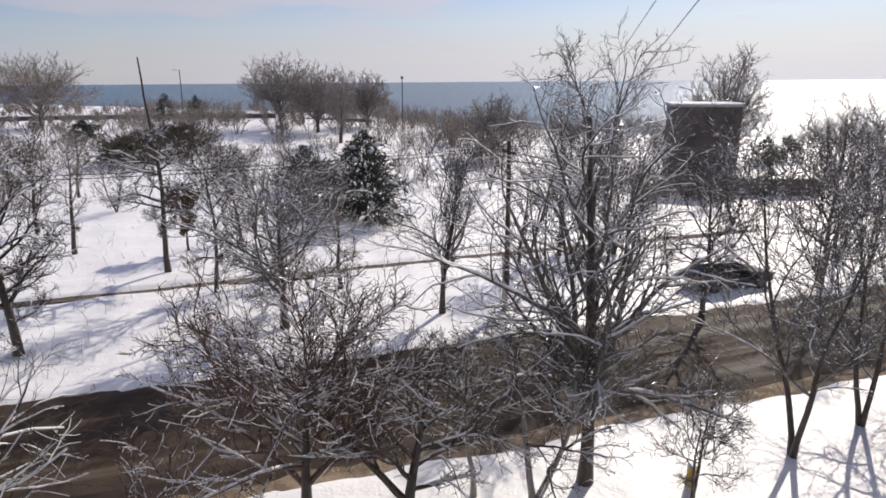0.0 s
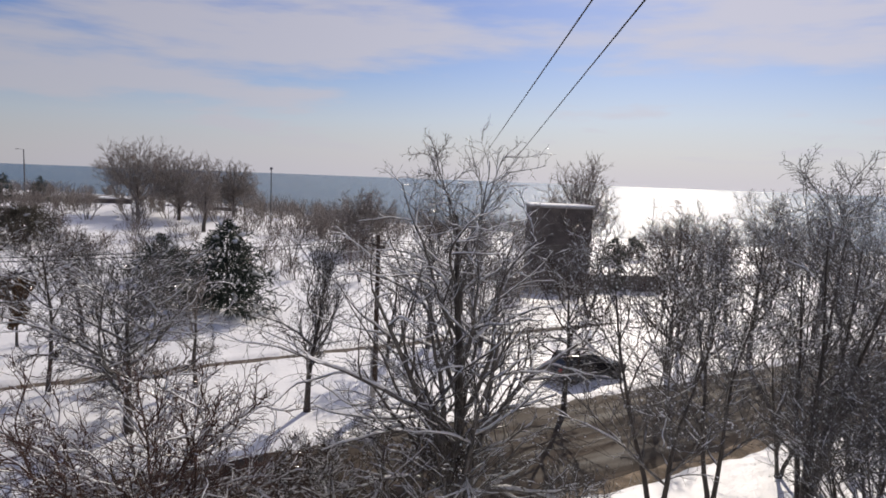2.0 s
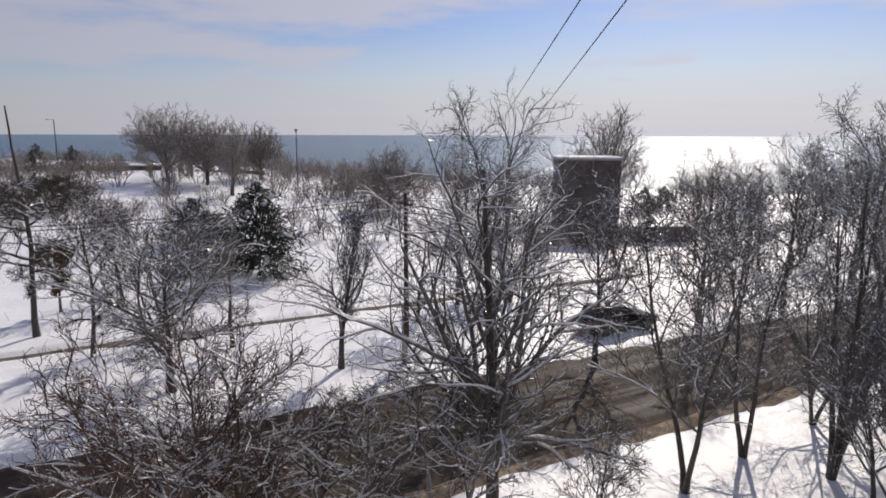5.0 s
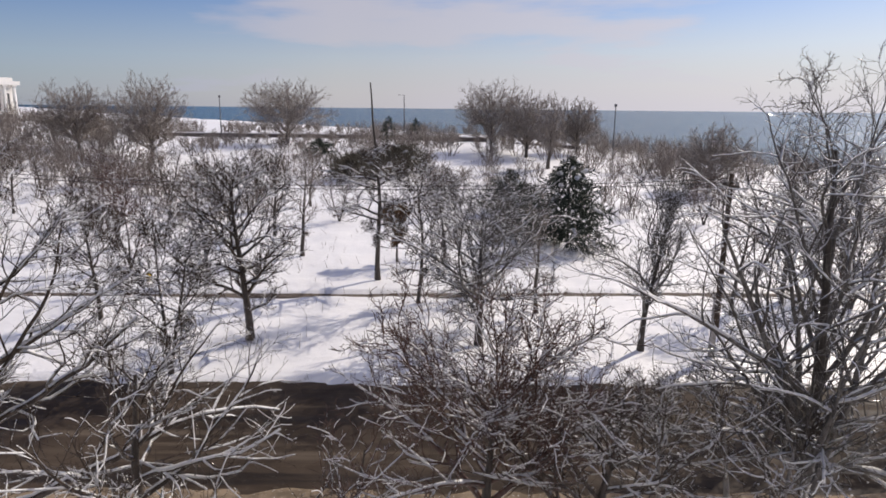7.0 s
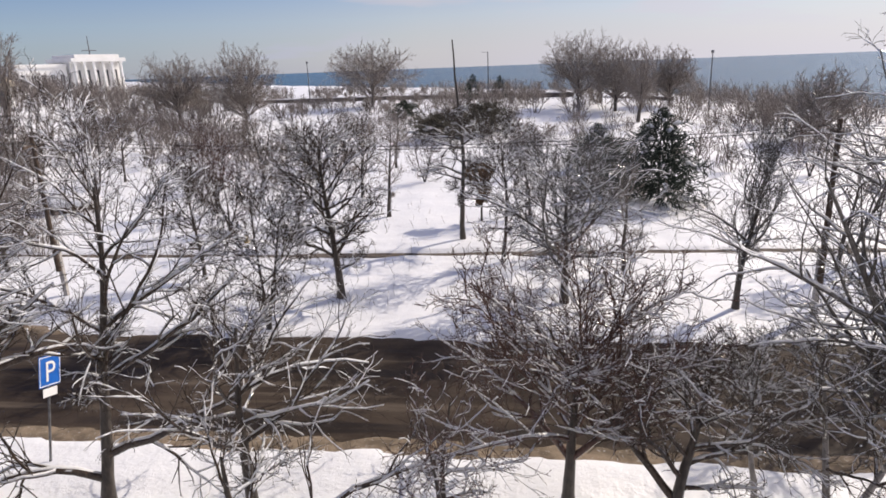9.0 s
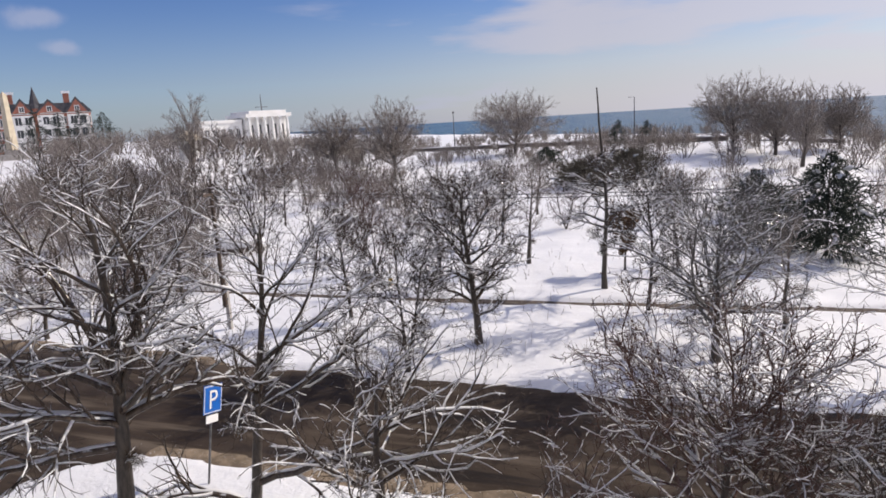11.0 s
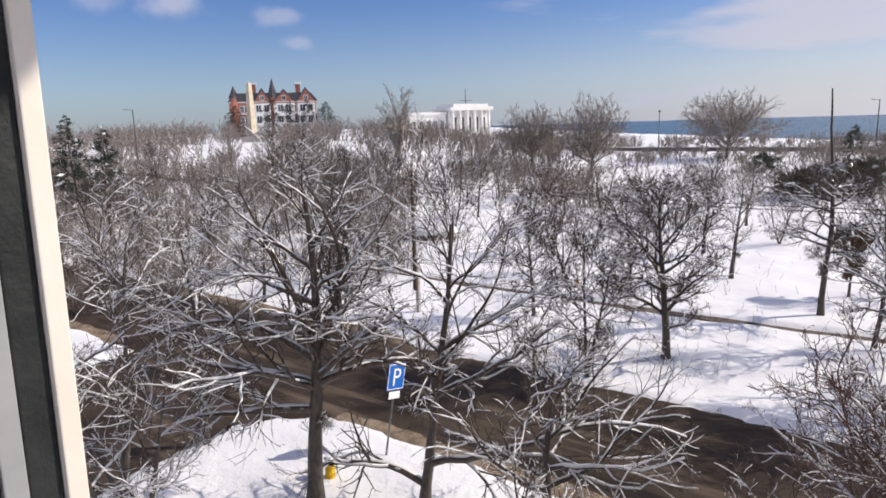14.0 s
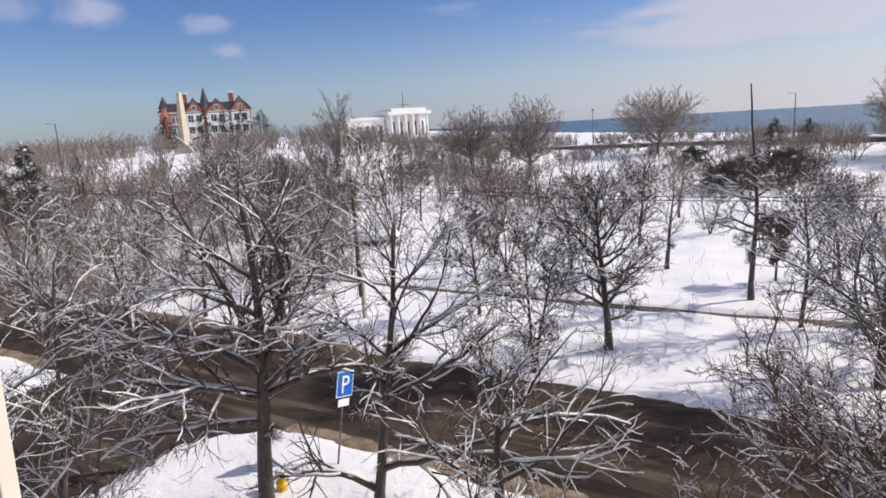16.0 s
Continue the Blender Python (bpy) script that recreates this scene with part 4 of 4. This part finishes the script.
for n, (yaw, h) in enumerate(((64.6, 9.8), (66.0, 10.8), (67.4, 10.2), (69.0, 11.2), (72.0, 9.2))):
    evergreen(*polar(yaw, 186 + 4 * (n % 2)), "dark evergreen before the brick house", 105 + n, h, 4.6, whorls=8, snowy=False)


# brown-leaved little tree
def leafy(x, y, seed, label):
    rng2 = np.random.default_rng(seed)
    trunk, crown, _ = grow_bare(seed, 4.6, 1.6, base=0.35, girth=0.09, limbs=10, side=6, twigs=5, fine=1, snow=0)
    thing = tagged(new("tree"), label, "tree", "bare trees of the park")
    mesh_part("trunk", mesh_from("trunk", *trunk), BARK, thing)
    mesh_part("crown", mesh_from("crown", *crown), FARTWIG, thing)
    n = 4500
    c = crown[0][rng2.integers(0, len(crown[0]), n)]
    a, b = unit(rng2.normal(size=(n, 3))) * 0.11, unit(rng2.normal(size=(n, 3))) * 0.07
    v = np.stack([c - a, c - b, c + a, c + b], 1).reshape(-1, 3)
    mesh_part("leaves", mesh_from("leaves", v, np.arange(4 * n).reshape(-1, 4), False), DRYLEAF, thing, "withered brown leaves")
    return stand(thing, x, y)


leafy(-16.8, 41.6, 111, "small tree still holding withered brown leaves")


def weeds():
    """Dry stalks standing through the snow, past counting."""
    rng2 = np.random.default_rng(77)
    n = 5200
    u, v = rng2.uniform(-75, 60, n), 25.5 + 85 * rng2.random(n) ** 1.5
    x, y = CU * u - SU * v, SU * u + CU * v
    patch = ripple(x, y, 0.22, 9) + 0.4 * rng2.normal(size=n)
    x, y = x[patch > 0.25], y[patch > 0.25]
    p = np.stack([x, y, lie(x, y) + 0.05], -1)
    m = len(p)
    way = unit(np.stack([rng2.normal(0, 0.25, m), rng2.normal(0, 0.25, m), np.ones(m)], -1))
    pts, rad = run(rng2, p, way, rng2.uniform(0.3, 0.95, m), np.full(m, 0.012), 2, 0.2, 0.0, 0.5)
    me = mesh_from("weeds", *tubes([(pts, rad, 3)]))
    me.materials.append(FARTWIG)
    tagged(new("weeds", me), "dry brown weed stalks standing through the snow", "weeds", kind="stuff")


weeds()


# ---- street things ----
def utility_pole(u, v, h=8.2):
    thing = tagged(new("utility_pole"), "wooden utility pole bolted to a concrete stub", "utility pole", "utility poles along the road")
    bm = bmesh.new()
    cone(bm, 0.13, 0.09, 1.4, h, 0.0, 0.0, 12)
    part("pole", bm, POLEWOOD, thing)
    part("stub", boxes((-0.11, 0.11, 0.11, 0.30, -0.4, 3.0), bevel=0.015), CONCRETE, thing, "pale concrete stub")
    for z in (1.8, 2.7):
        bm = bmesh.new()
        cone(bm, 0.17, 0.17, z, z + 0.06, 0, 0.08, 12)
        part("clamp", bm, STEEL, thing)
    part("crossarm", boxes((-0.05, 0.05, -0.7, 0.7, h - 0.55, h - 0.43), bevel=0.01), POLEWOOD, thing)
    for y in (-0.6, 0.6):
        bm = bmesh.new()
        cone(bm, 0.05, 0.03, h - 0.43, h - 0.30, 0, y, 8)
        part("insulator", bm, CONCRETE, thing)
    x, y = world(u, v)
    return stand(thing, x, y, 0.0, 18)


POLES = [(-59.5, 29.0), (-23.6, 28.8), (12.0, 27.0), (47.6, 27.0)]
for u, v in POLES:
    utility_pole(u, v)


def cable(name, label, a, b, sag, r=0.014, group="overhead cables"):
    cu = bpy.data.curves.new(name, "CURVE")
    cu.dimensions, cu.bevel_depth, cu.bevel_resolution = "3D", r, 1
    sp = cu.splines.new("POLY")
    n = 24
    sp.points.add(n)
    a, b = Vector(a), Vector(b)
    for k in range(n + 1):
        f = k / n
        p = a.lerp(b, f) - Vector((0, 0, 4 * sag * f * (1 - f)))
        sp.points[k].co = (*p, 1)
    me = bpy.data.meshes.new_from_object(bpy.data.objects.new(name, cu))
    me.materials.append(CABLE)
    return tagged(new(name, me), label, "cable", group)


for (u0, v0), (u1, v1) in zip(POLES, POLES[1:]):
    for off in (-0.6, 0.6):
        a, b = world(u0, v0 + off), world(u1, v1 + off)
        cable("cable", "thin black cable strung between poles", (*a, 8.05), (*b, 8.05), 0.55)


def aim(yaw, pitch, d):
    c = math.cos(radians(pitch)) * d
    return Vector((-math.sin(radians(yaw)) * c, math.cos(radians(yaw)) * c, 11 + math.sin(radians(pitch)) * d))


for (ya, pa), (yb, pb) in (((-22.56, 13.72), (-14.39, 1.24)), ((-26.75, 13.78), (-16.42, 0.23))):
    near, far = aim(ya, pa, 9.0), aim(yb, pb, 40.0)
    cable("service_cable", "black service cable rising to the building", far + (far - near) * 0.10, near - (far - near) * 0.22, 0.0, 0.012)


def lamp_post(yaw, d, h, arm, label):
    thing = tagged(new("street_lamp"), label, "street lamp", "street lamps on the promenade")
    bm = bmesh.new()
    cone(bm, 0.16, 0.09, -0.3, h, seg=10)
    part("pole", bm, STEEL, thing)
    if arm:
        part("arm", boxes((-0.9, 0.0, -0.03, 0.03, h - 0.06, h + 0.0), bevel=0.01), STEEL, thing)
        part("lamp_head", boxes((-1.35, -0.8, -0.12, 0.12, h - 0.05, h + 0.06), bevel=0.04), STEEL, thing)
    else:
        part("lamp_head", boxes((-0.25, 0.25, -0.25, 0.25, h, h + 0.5), bevel=0.06), STEEL, thing)
    x, y = polar(yaw, d)
    return stand(thing, x, y, 0, yaw)


lamp_post(21.2, 150, 10.3, True, "tall grey street lamp on the promenade")
lamp_post(3.3, 128, 9.8, False, "tall dark lamp post on the promenade")
lamp_post(13.4, 140, 8.6, False, "dark lamp post among bare trees")
lamp_post(36.4, 165, 9.4, False, "dark lamp post on the skyline")
lamp_post(79.5, 120, 8.6, True, "street lamp beside the thicket")


def parking_sign():
    thing = tagged(new("parking_sign"), "square blue parking sign with a white letter on a post", "road sign")
    bm = bmesh.new()
    cone(bm, 0.035, 0.035, -0.3, 3.25, seg=10)
    part("post", bm, STEEL, thing)
    part("plate", boxes((-0.43, 0.43, -0.05, -0.035, 2.35, 3.25), bevel=0.006), BLUE, thing)
    part("border", boxes((-0.41, 0.41, -0.055, -0.051, 3.20, 3.225), (-0.41, 0.41, -0.055, -0.051, 2.375, 2.40),
                         (-0.41, -0.385, -0.055, -0.051, 2.40, 3.20), (0.385, 0.41, -0.055, -0.051, 2.40, 3.20)), SIGNWHITE, thing)
    cu = bpy.data.curves.new("letter", "FONT")
    cu.body, cu.size, cu.align_x, cu.extrude = "P", 0.85, "CENTER", 0.003
    me = bpy.data.meshes.new_from_object(bpy.data.objects.new("letter", cu))
    me.transform(Matrix.Translation((0, -0.058, 2.50)) @ Matrix.Rotation(radians(90), 4, "X"))
    mesh_part("letter", me, SIGNWHITE, thing, "white letter P")
    part("plate_below", boxes((-0.28, 0.28, -0.05, -0.035, 2.05, 2.30), bevel=0.005), SIGNWHITE, thing, "small white plate")
    x, y = polar(60.75, 20.3)
    thing.matrix_basis = pose(x, y, 0.05, 0, 0, 0) @ pose(0, 0, 0, 0, 14, 108)
    return thing


parking_sign()


def yellow_marker(yaw, d, h, label):
    thing = tagged(new("marker_post"), label, "marker post", "yellow marker posts")
    bm = bmesh.new()
    cone(bm, 0.16, 0.15, -0.2, h, seg=12)
    part("post", bm, YELLOW, thing)
    bm = bmesh.new()
    cone(bm, 0.18, 0.12, h, h + 0.08, seg=12)
    part("cap", bm, CAP, thing, "cap of snow")
    x, y = polar(yaw, d)
    return stand(thing, x, y)


yellow_marker(66.0, 19.2, 0.75, "stout yellow marker post in the snow")
yellow_marker(-23.7, 17.0, 0.6, "stout yellow marker post in the snow")
yellow_marker(42.9, 43.0, 0.6, "yellow marker post in the snowy park")


def car(x, y, turn):
    thing = tagged(new("car"), "black estate car dusted with snow parked by the road", "car")
    bm = bmesh.new()
    prism(bm, [(-2.25, 0.35), (-2.3, 0.75), (-2.15, 0.98), (1.0, 0.98), (2.1, 0.84), (2.25, 0.6), (2.22, 0.32)], -0.86, 0.86)
    bmesh.ops.bevel(bm, geom=bm.edges[:], offset=0.07, segments=2, affect="EDGES")
    part("body", bm, CARPAINT, thing)
    bm = bmesh.new()
    prism(bm, [(-2.05, 0.95), (-1.75, 1.48), (0.05, 1.52), (0.95, 0.95)], -0.74, 0.74)
    bmesh.ops.bevel(bm, geom=bm.edges[:], offset=0.08, segments=2, affect="EDGES")
    part("cabin", bm, GLASS, thing, "dark glazed cabin")
    part("roof", boxes((-1.7, 0.05, -0.66, 0.66, 1.5, 1.55), bevel=0.02), CARPAINT, thing)
    part("snow", boxes((-1.5, -0.2, -0.5, 0.55, 1.55, 1.60), bevel=0.02), CAP, thing, "thin snow on the roof")
    for px in (-1.4, 1.4):
        for py in (-0.80, 0.80):
            bm = bmesh.new()
            bmesh.ops.create_cone(bm, cap_ends=True, segments=20, radius1=0.33, radius2=0.33, depth=0.22, matrix=pose(px, py, 0.33, 90))
            wheel = part("wheel", bm, TYRE, thing)
            bm = bmesh.new()
            bmesh.ops.create_cone(bm, cap_ends=True, segments=14, radius1=0.2, radius2=0.17, depth=0.24, matrix=pose(px, py, 0.33, 90))
            part("rim", bm, STEEL, wheel)
    for py in (-0.68, 0.68):
        part("tail_light", boxes((-2.32, -2.24, py - 0.12, py + 0.12, 0.72, 0.92), bevel=0.01), REDLAMP, thing)
        part("headlight", boxes((2.14, 2.24, py - 0.14, py + 0.14, 0.62, 0.76), bevel=0.01), GLASS, thing)
    thing.matrix_basis = pose(x, y, 0.16, 0, 0, turn)
    return thing


car(15.3, 33.2, 15)


# ---- buildings ----
def small_building():
    thing = tagged(new("small_building"), "dark flat-roofed utility building with snow on its roof", "building")
    part("wall", boxes((-3.3, 3.3, -2.6, 2.6, -0.5, 8.2), bevel=0.03), DARKWALL, thing)
    part("roof", boxes((-3.5, 3.5, -2.8, 2.8, 8.2, 8.4), bevel=0.02), CONCRETE, thing)
    part("snow", boxes((-3.45, 3.45, -2.75, 2.75, 8.4, 8.55), bevel=0.05), CAP, thing, "snow on the roof")
    door = part("door", boxes((-0.6, 0.6, -2.66, -2.59, 0.1, 2.2), bevel=0.01), STEEL, thing)
    part("handle", boxes((0.42, 0.46, -2.70, -2.65, 1.0, 1.15)), STEEL, door)
    x, y = polar(-21.6, 74)
    return stand(thing, x, y, 0.1, -12)


small_building()


def fence():
    thing = tagged(new("fence"), "dark boarded fence beside the utility building", "fence")
    for k in range(14):
        part("post", boxes((k * 0.9 - 0.06, k * 0.9 + 0.06, -0.06, 0.06, -0.3, 2.0), bevel=0.01), DARKWALL, thing)
        part("board", boxes((k * 0.9 + 0.07, k * 0.9 + 0.83, -0.03, 0.03, 0.1, 1.8), bevel=0.01), DARKWALL, thing)
    x, y = polar(-20.5, 66)
    return stand(thing, x, y, 0.1, -8)


fence()


def parapet():
    """The promenade's low wall, running along the shore."""
    thing = tagged(new("promenade_wall"), "long low dark wall with snow on top along the promenade", "wall", kind="structure")
    pts = [polar(46, 178), polar(38, 172), polar(30, 165), polar(22, 158), polar(14, 150), polar(6, 142)]
    for (x0, y0), (x1, y1) in zip(pts, pts[1:]):
        d, turn = math.hypot(x1 - x0, y1 - y0), math.degrees(math.atan2(y1 - y0, x1 - x0))
        z = min(float(lie(x0, y0)), float(lie(x1, y1)))
        for name, mat, a, b, w in (("wall", DARKWALL, -0.8, 1.1, 0.25), ("snow", CAP, 1.1, 1.3, 0.3)):
            ob = part(name, boxes((0, d, -w, w, a, b), bevel=0.03), mat, thing)
            ob.matrix_basis = pose(x0, y0, z, 0, 0, turn)


parapet()


def window(x, z, w, h, thing, y=-0.02, arch=False):
    ob = part("window", boxes((x - w / 2, x + w / 2, y - 0.03, y + 0.06, z, z + h)), GLASS, thing)
    part("window_frame", boxes((x - w / 2 - 0.18, x - w / 2, y - 0.12, y, z - 0.15, z + h + 0.2), (x + w / 2, x + w / 2 + 0.18, y - 0.12, y, z - 0.15, z + h + 0.2),
                               (x - w / 2, x + w / 2, y - 0.12, y, z + h, z + h + 0.2), (x - w / 2, x + w / 2, y - 0.16, y, z - 0.15, z),
                               (x - 0.06, x + 0.06, y - 0.08, y, z, z + h)), WHITE, ob)


def brick_house():
    thing = tagged(new("gabled_brick_house"), "large red-brick house with white trim and gabled slate roofs", "house")
    part("wall", boxes((-15, 16.5, 0, 14, -2, 12.2)), BRICK, thing)
    for z in (3.6, 7.6, 11.8):
        part("band", boxes((-15.1, 16.6, -0.15, 0.0, z, z + 0.4)), WHITE, thing)
    bm = bmesh.new()
    prism(bm, [(-15.5, 12.2), (-13, 15.2), (14.5, 15.2), (17, 12.2)], -0.4, 14.4)
    part("roof", bm, SLATE, thing)
    for cx, half, top in ((-3.2, 3.4, 17.0), (4.6, 4.2, 16.6), (12.6, 3.6, 17.2)):
        bm = bmesh.new()
        prism(bm, [(cx - half + 0.25, 12.2), (cx, top - 0.5), (cx + half - 0.25, 12.2)], -0.5, 6)
        part("gable", bm, BRICK, thing)
        bm = bmesh.new()
        prism(bm, [(cx - half - 0.3, 12.0), (cx, top), (cx + half + 0.3, 12.0), (cx + half - 0.5, 12.0), (cx, top - 0.8), (cx - half + 0.5, 12.0)], -0.8, 6)
        part("gable_roof", bm, SLATE, thing)
        part("bay", boxes((cx - half + 0.4, cx + half - 0.4, -1.6, -0.02, -2, 11.4), bevel=0.05), WHITE, thing, "white projecting bay")
        for z in (4.4, 8.4):
            for dx in (-1.4, 1.4):
                window(cx + dx, z, 1.7, 2.4, thing, -1.62)
        window(cx, 12.6, 1.2, 1.5, thing, -0.52)
    for cx in (-6.2, 10.0):
        part("chimney", boxes((cx - 0.9, cx + 0.9, 3, 4.6, 13, 18.4)), BRICK, thing)
        part("chimney_cap", boxes((cx - 1.3, cx + 1.3, 2.7, 4.9, 18.4, 19.2), bevel=0.05), CAP, thing, "snowy chimney cap")
    for cx, rr, top in ((-13.2, 1.7, 18.0), (-7.4, 1.8, 18.5), (0.6, 1.7, 20.6)):
        bm = bmesh.new()
        cone(bm, rr, rr, 0, 13.6, cx, 1.0, 10)
        part("turret", bm, BRICK, thing)
        bm = bmesh.new()
        cone(bm, rr * 1.2, 0.05, 13.6, top, cx, 1.0, 10)
        part("turret_roof", bm, SLATE, thing, "pointed dark turret roof")
    for z in (0.6, 4.4, 8.4):
        for cx in (-10.6, -9.0, 8.4, 15.7):
            window(cx, z, 1.1, 2.2, thing)
    x, y = polar(68.9, 255)
    return stand(thing, x, y, -0.8, 68)


brick_house()


def white_building():
    thing = tagged(new("columned_white_building"), "white classical building with columns and a flat cornice", "building")
    part("wall", boxes((-7, 7, 1.6, 12, -3, 8.6)), WHITE, thing)
    part("cornice", boxes((-7.6, 7.6, -0.5, 12.5, 8.6, 9.6), bevel=0.05), WHITE, thing)
    part("attic", boxes((-6.2, 6.2, 0.2, 11.5, 9.6, 10.5), bevel=0.05), WHITE, thing)
    part("base", boxes((-7.4, 7.4, -0.3, 12.2, -3, 0.5)), WHITE, thing)
    for k in range(6):
        bm = bmesh.new()
        cone(bm, 0.48, 0.40, 0.5, 8.2, -6.4 + k * 2.56, 0.4, 12)
        box(bm, -6.95 + k * 2.56, -5.85 + k * 2.56, -0.1, 0.9, 8.2, 8.6)
        part("column", bm, WHITE, thing)
    for k in range(5):
        window(-5.12 + k * 2.56, 2.0, 1.2, 4.5, thing, 1.58)
    part("wing", boxes((-20, -7.6, 2.5, 11, -3, 7.4)), WHITE, thing)
    part("wing_cornice", boxes((-20.4, -7.6, 2.1, 11.4, 7.4, 8.2), bevel=0.05), WHITE, thing)
    for k in range(5):
        window(-18.6 + k * 2.4, 2.0, 1.1, 3.6, thing, 2.48)
    bm = bmesh.new()
    cone(bm, 0.18, 0.08, 10.5, 15.5, 0.8, 5, 8)
    box(bm, -1.2, 2.8, 4.9, 5.1, 11.6, 11.8)
    part("mast", bm, STEEL, thing)
    x, y = polar(52.0, 205)
    return stand(thing, x, y, -0.2, 82)


white_building()


def obelisk():
    thing = tagged(new("obelisk"), "tall cream stone obelisk on a stepped base", "monument")
    bm = bmesh.new()
    cone(bm, 1.05, 0.62, 1.4, 11.6, seg=4)
    cone(bm, 0.62, 0.02, 11.6, 12.3, seg=4)
    part("shaft", bm, CREAM, thing)
    part("base", boxes((-1.3, 1.3, -1.3, 1.3, 0.6, 1.4), (-2.2, 2.2, -2.2, 2.2, -0.5, 0.6), bevel=0.05), CONCRETE, thing)
    x, y = polar(70.6, 150)
    return stand(thing, x, y, -0.5, -24.5)


obelisk()


def hut():
    thing = tagged(new("small_shelter"), "small low shelter under a thick cap of snow", "shelter")
    part("wall", boxes((-1.6, 1.6, -1.1, 1.1, -0.3, 0.8), bevel=0.03), POLEWOOD, thing)
    bm = bmesh.new()
    bmesh.ops.create_uvsphere(bm, u_segments=28, v_segments=14, radius=1.0)
    for v in bm.verts:
        v.co *= 1 + 0.06 * math.sin(5 * v.co.x + 2) * math.cos(4 * v.co.y)
    bmesh.ops.scale(bm, vec=(2.3, 1.8, 0.9), verts=bm.verts[:])
    bmesh.ops.translate(bm, vec=(0, 0, 0.85), verts=bm.verts[:])
    bmesh.ops.delete(bm, geom=[v for v in bm.verts if v.co.z < 0.62], context="VERTS")
    part("snow", bm, CAP, thing, "thick domed cap of snow")
    x, y = polar(55.6, 63)
    return stand(thing, x, y, 0.1, 56)


hut()


def kiosk():
    thing = tagged(new("kiosk"), "small round kiosk with a curved tan roof among the brush", "kiosk")
    bm = bmesh.new()
    cone(bm, 1.5, 1.5, -0.3, 2.6, seg=14)
    part("wall", bm, WHITE, thing)
    bm = bmesh.new()
    for r0, r1, z0, z1 in ((2.2, 1.9, 2.6, 3.1), (1.9, 1.2, 3.1, 3.7), (1.2, 0.1, 3.7, 4.05)):
        cone(bm, r0, r1, z0, z1, seg=18)
    part("roof", bm, CREAM, thing, "curved tan roof")
    part("door", boxes((-0.45, 0.45, -1.56, -1.46, 0.1, 2.1), bevel=0.01), STEEL, thing)
    x, y = polar(58.6, 112)
    return stand(thing, x, y, -2.6, 58)


kiosk()


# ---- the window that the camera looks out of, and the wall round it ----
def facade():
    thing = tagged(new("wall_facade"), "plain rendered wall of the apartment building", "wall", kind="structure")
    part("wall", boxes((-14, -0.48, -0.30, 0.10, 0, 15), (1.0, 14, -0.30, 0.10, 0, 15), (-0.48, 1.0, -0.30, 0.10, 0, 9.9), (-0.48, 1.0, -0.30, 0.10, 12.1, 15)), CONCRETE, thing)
    # slab out of view, added to cast shade on the upper part of the jamb
    part("window_hood", boxes((-1.2, 1.8, 0.10, 0.80, 11.70, 11.80), bevel=0.01), CONCRETE, thing, "thin unseen concrete slab added to shade the window jamb")
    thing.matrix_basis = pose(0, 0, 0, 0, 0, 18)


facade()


def window_jamb():
    thing = tagged(new("window_1"), "white plastic window jamb with black gasket, sunlit", "window", kind="structure")
    u0 = -0.392
    for name, mat, v0, v1, back in (("frame", PVC, 0.207, 0.220, 0.0), ("gasket", GASKET, 0.188, 0.207, 0.005), ("spacer", GREYPVC, 0.174, 0.188, 0.003),
                                    ("seal", GASKET, 0.1655, 0.174, 0.006), ("inner_frame", PVC, 0.10, 0.1655, 0.002)):
        v0, v1 = v0 - 0.0075, v1 - 0.0075
        part(name, boxes((u0 - 0.08, u0 - back, v0 + 0.0004, v1 - 0.0004, 9.9, 12.1), bevel=0.0012), mat, thing)
    hinge = Matrix.Translation((-0.44, 0.085, 11.0))
    thing.matrix_basis = hinge @ Matrix.Rotation(radians(1.1), 4, Vector((-0.98, 0.19, 0))) @ hinge.inverted() @ pose(0, 0, 0, 0, 0, 18)


window_jamb()
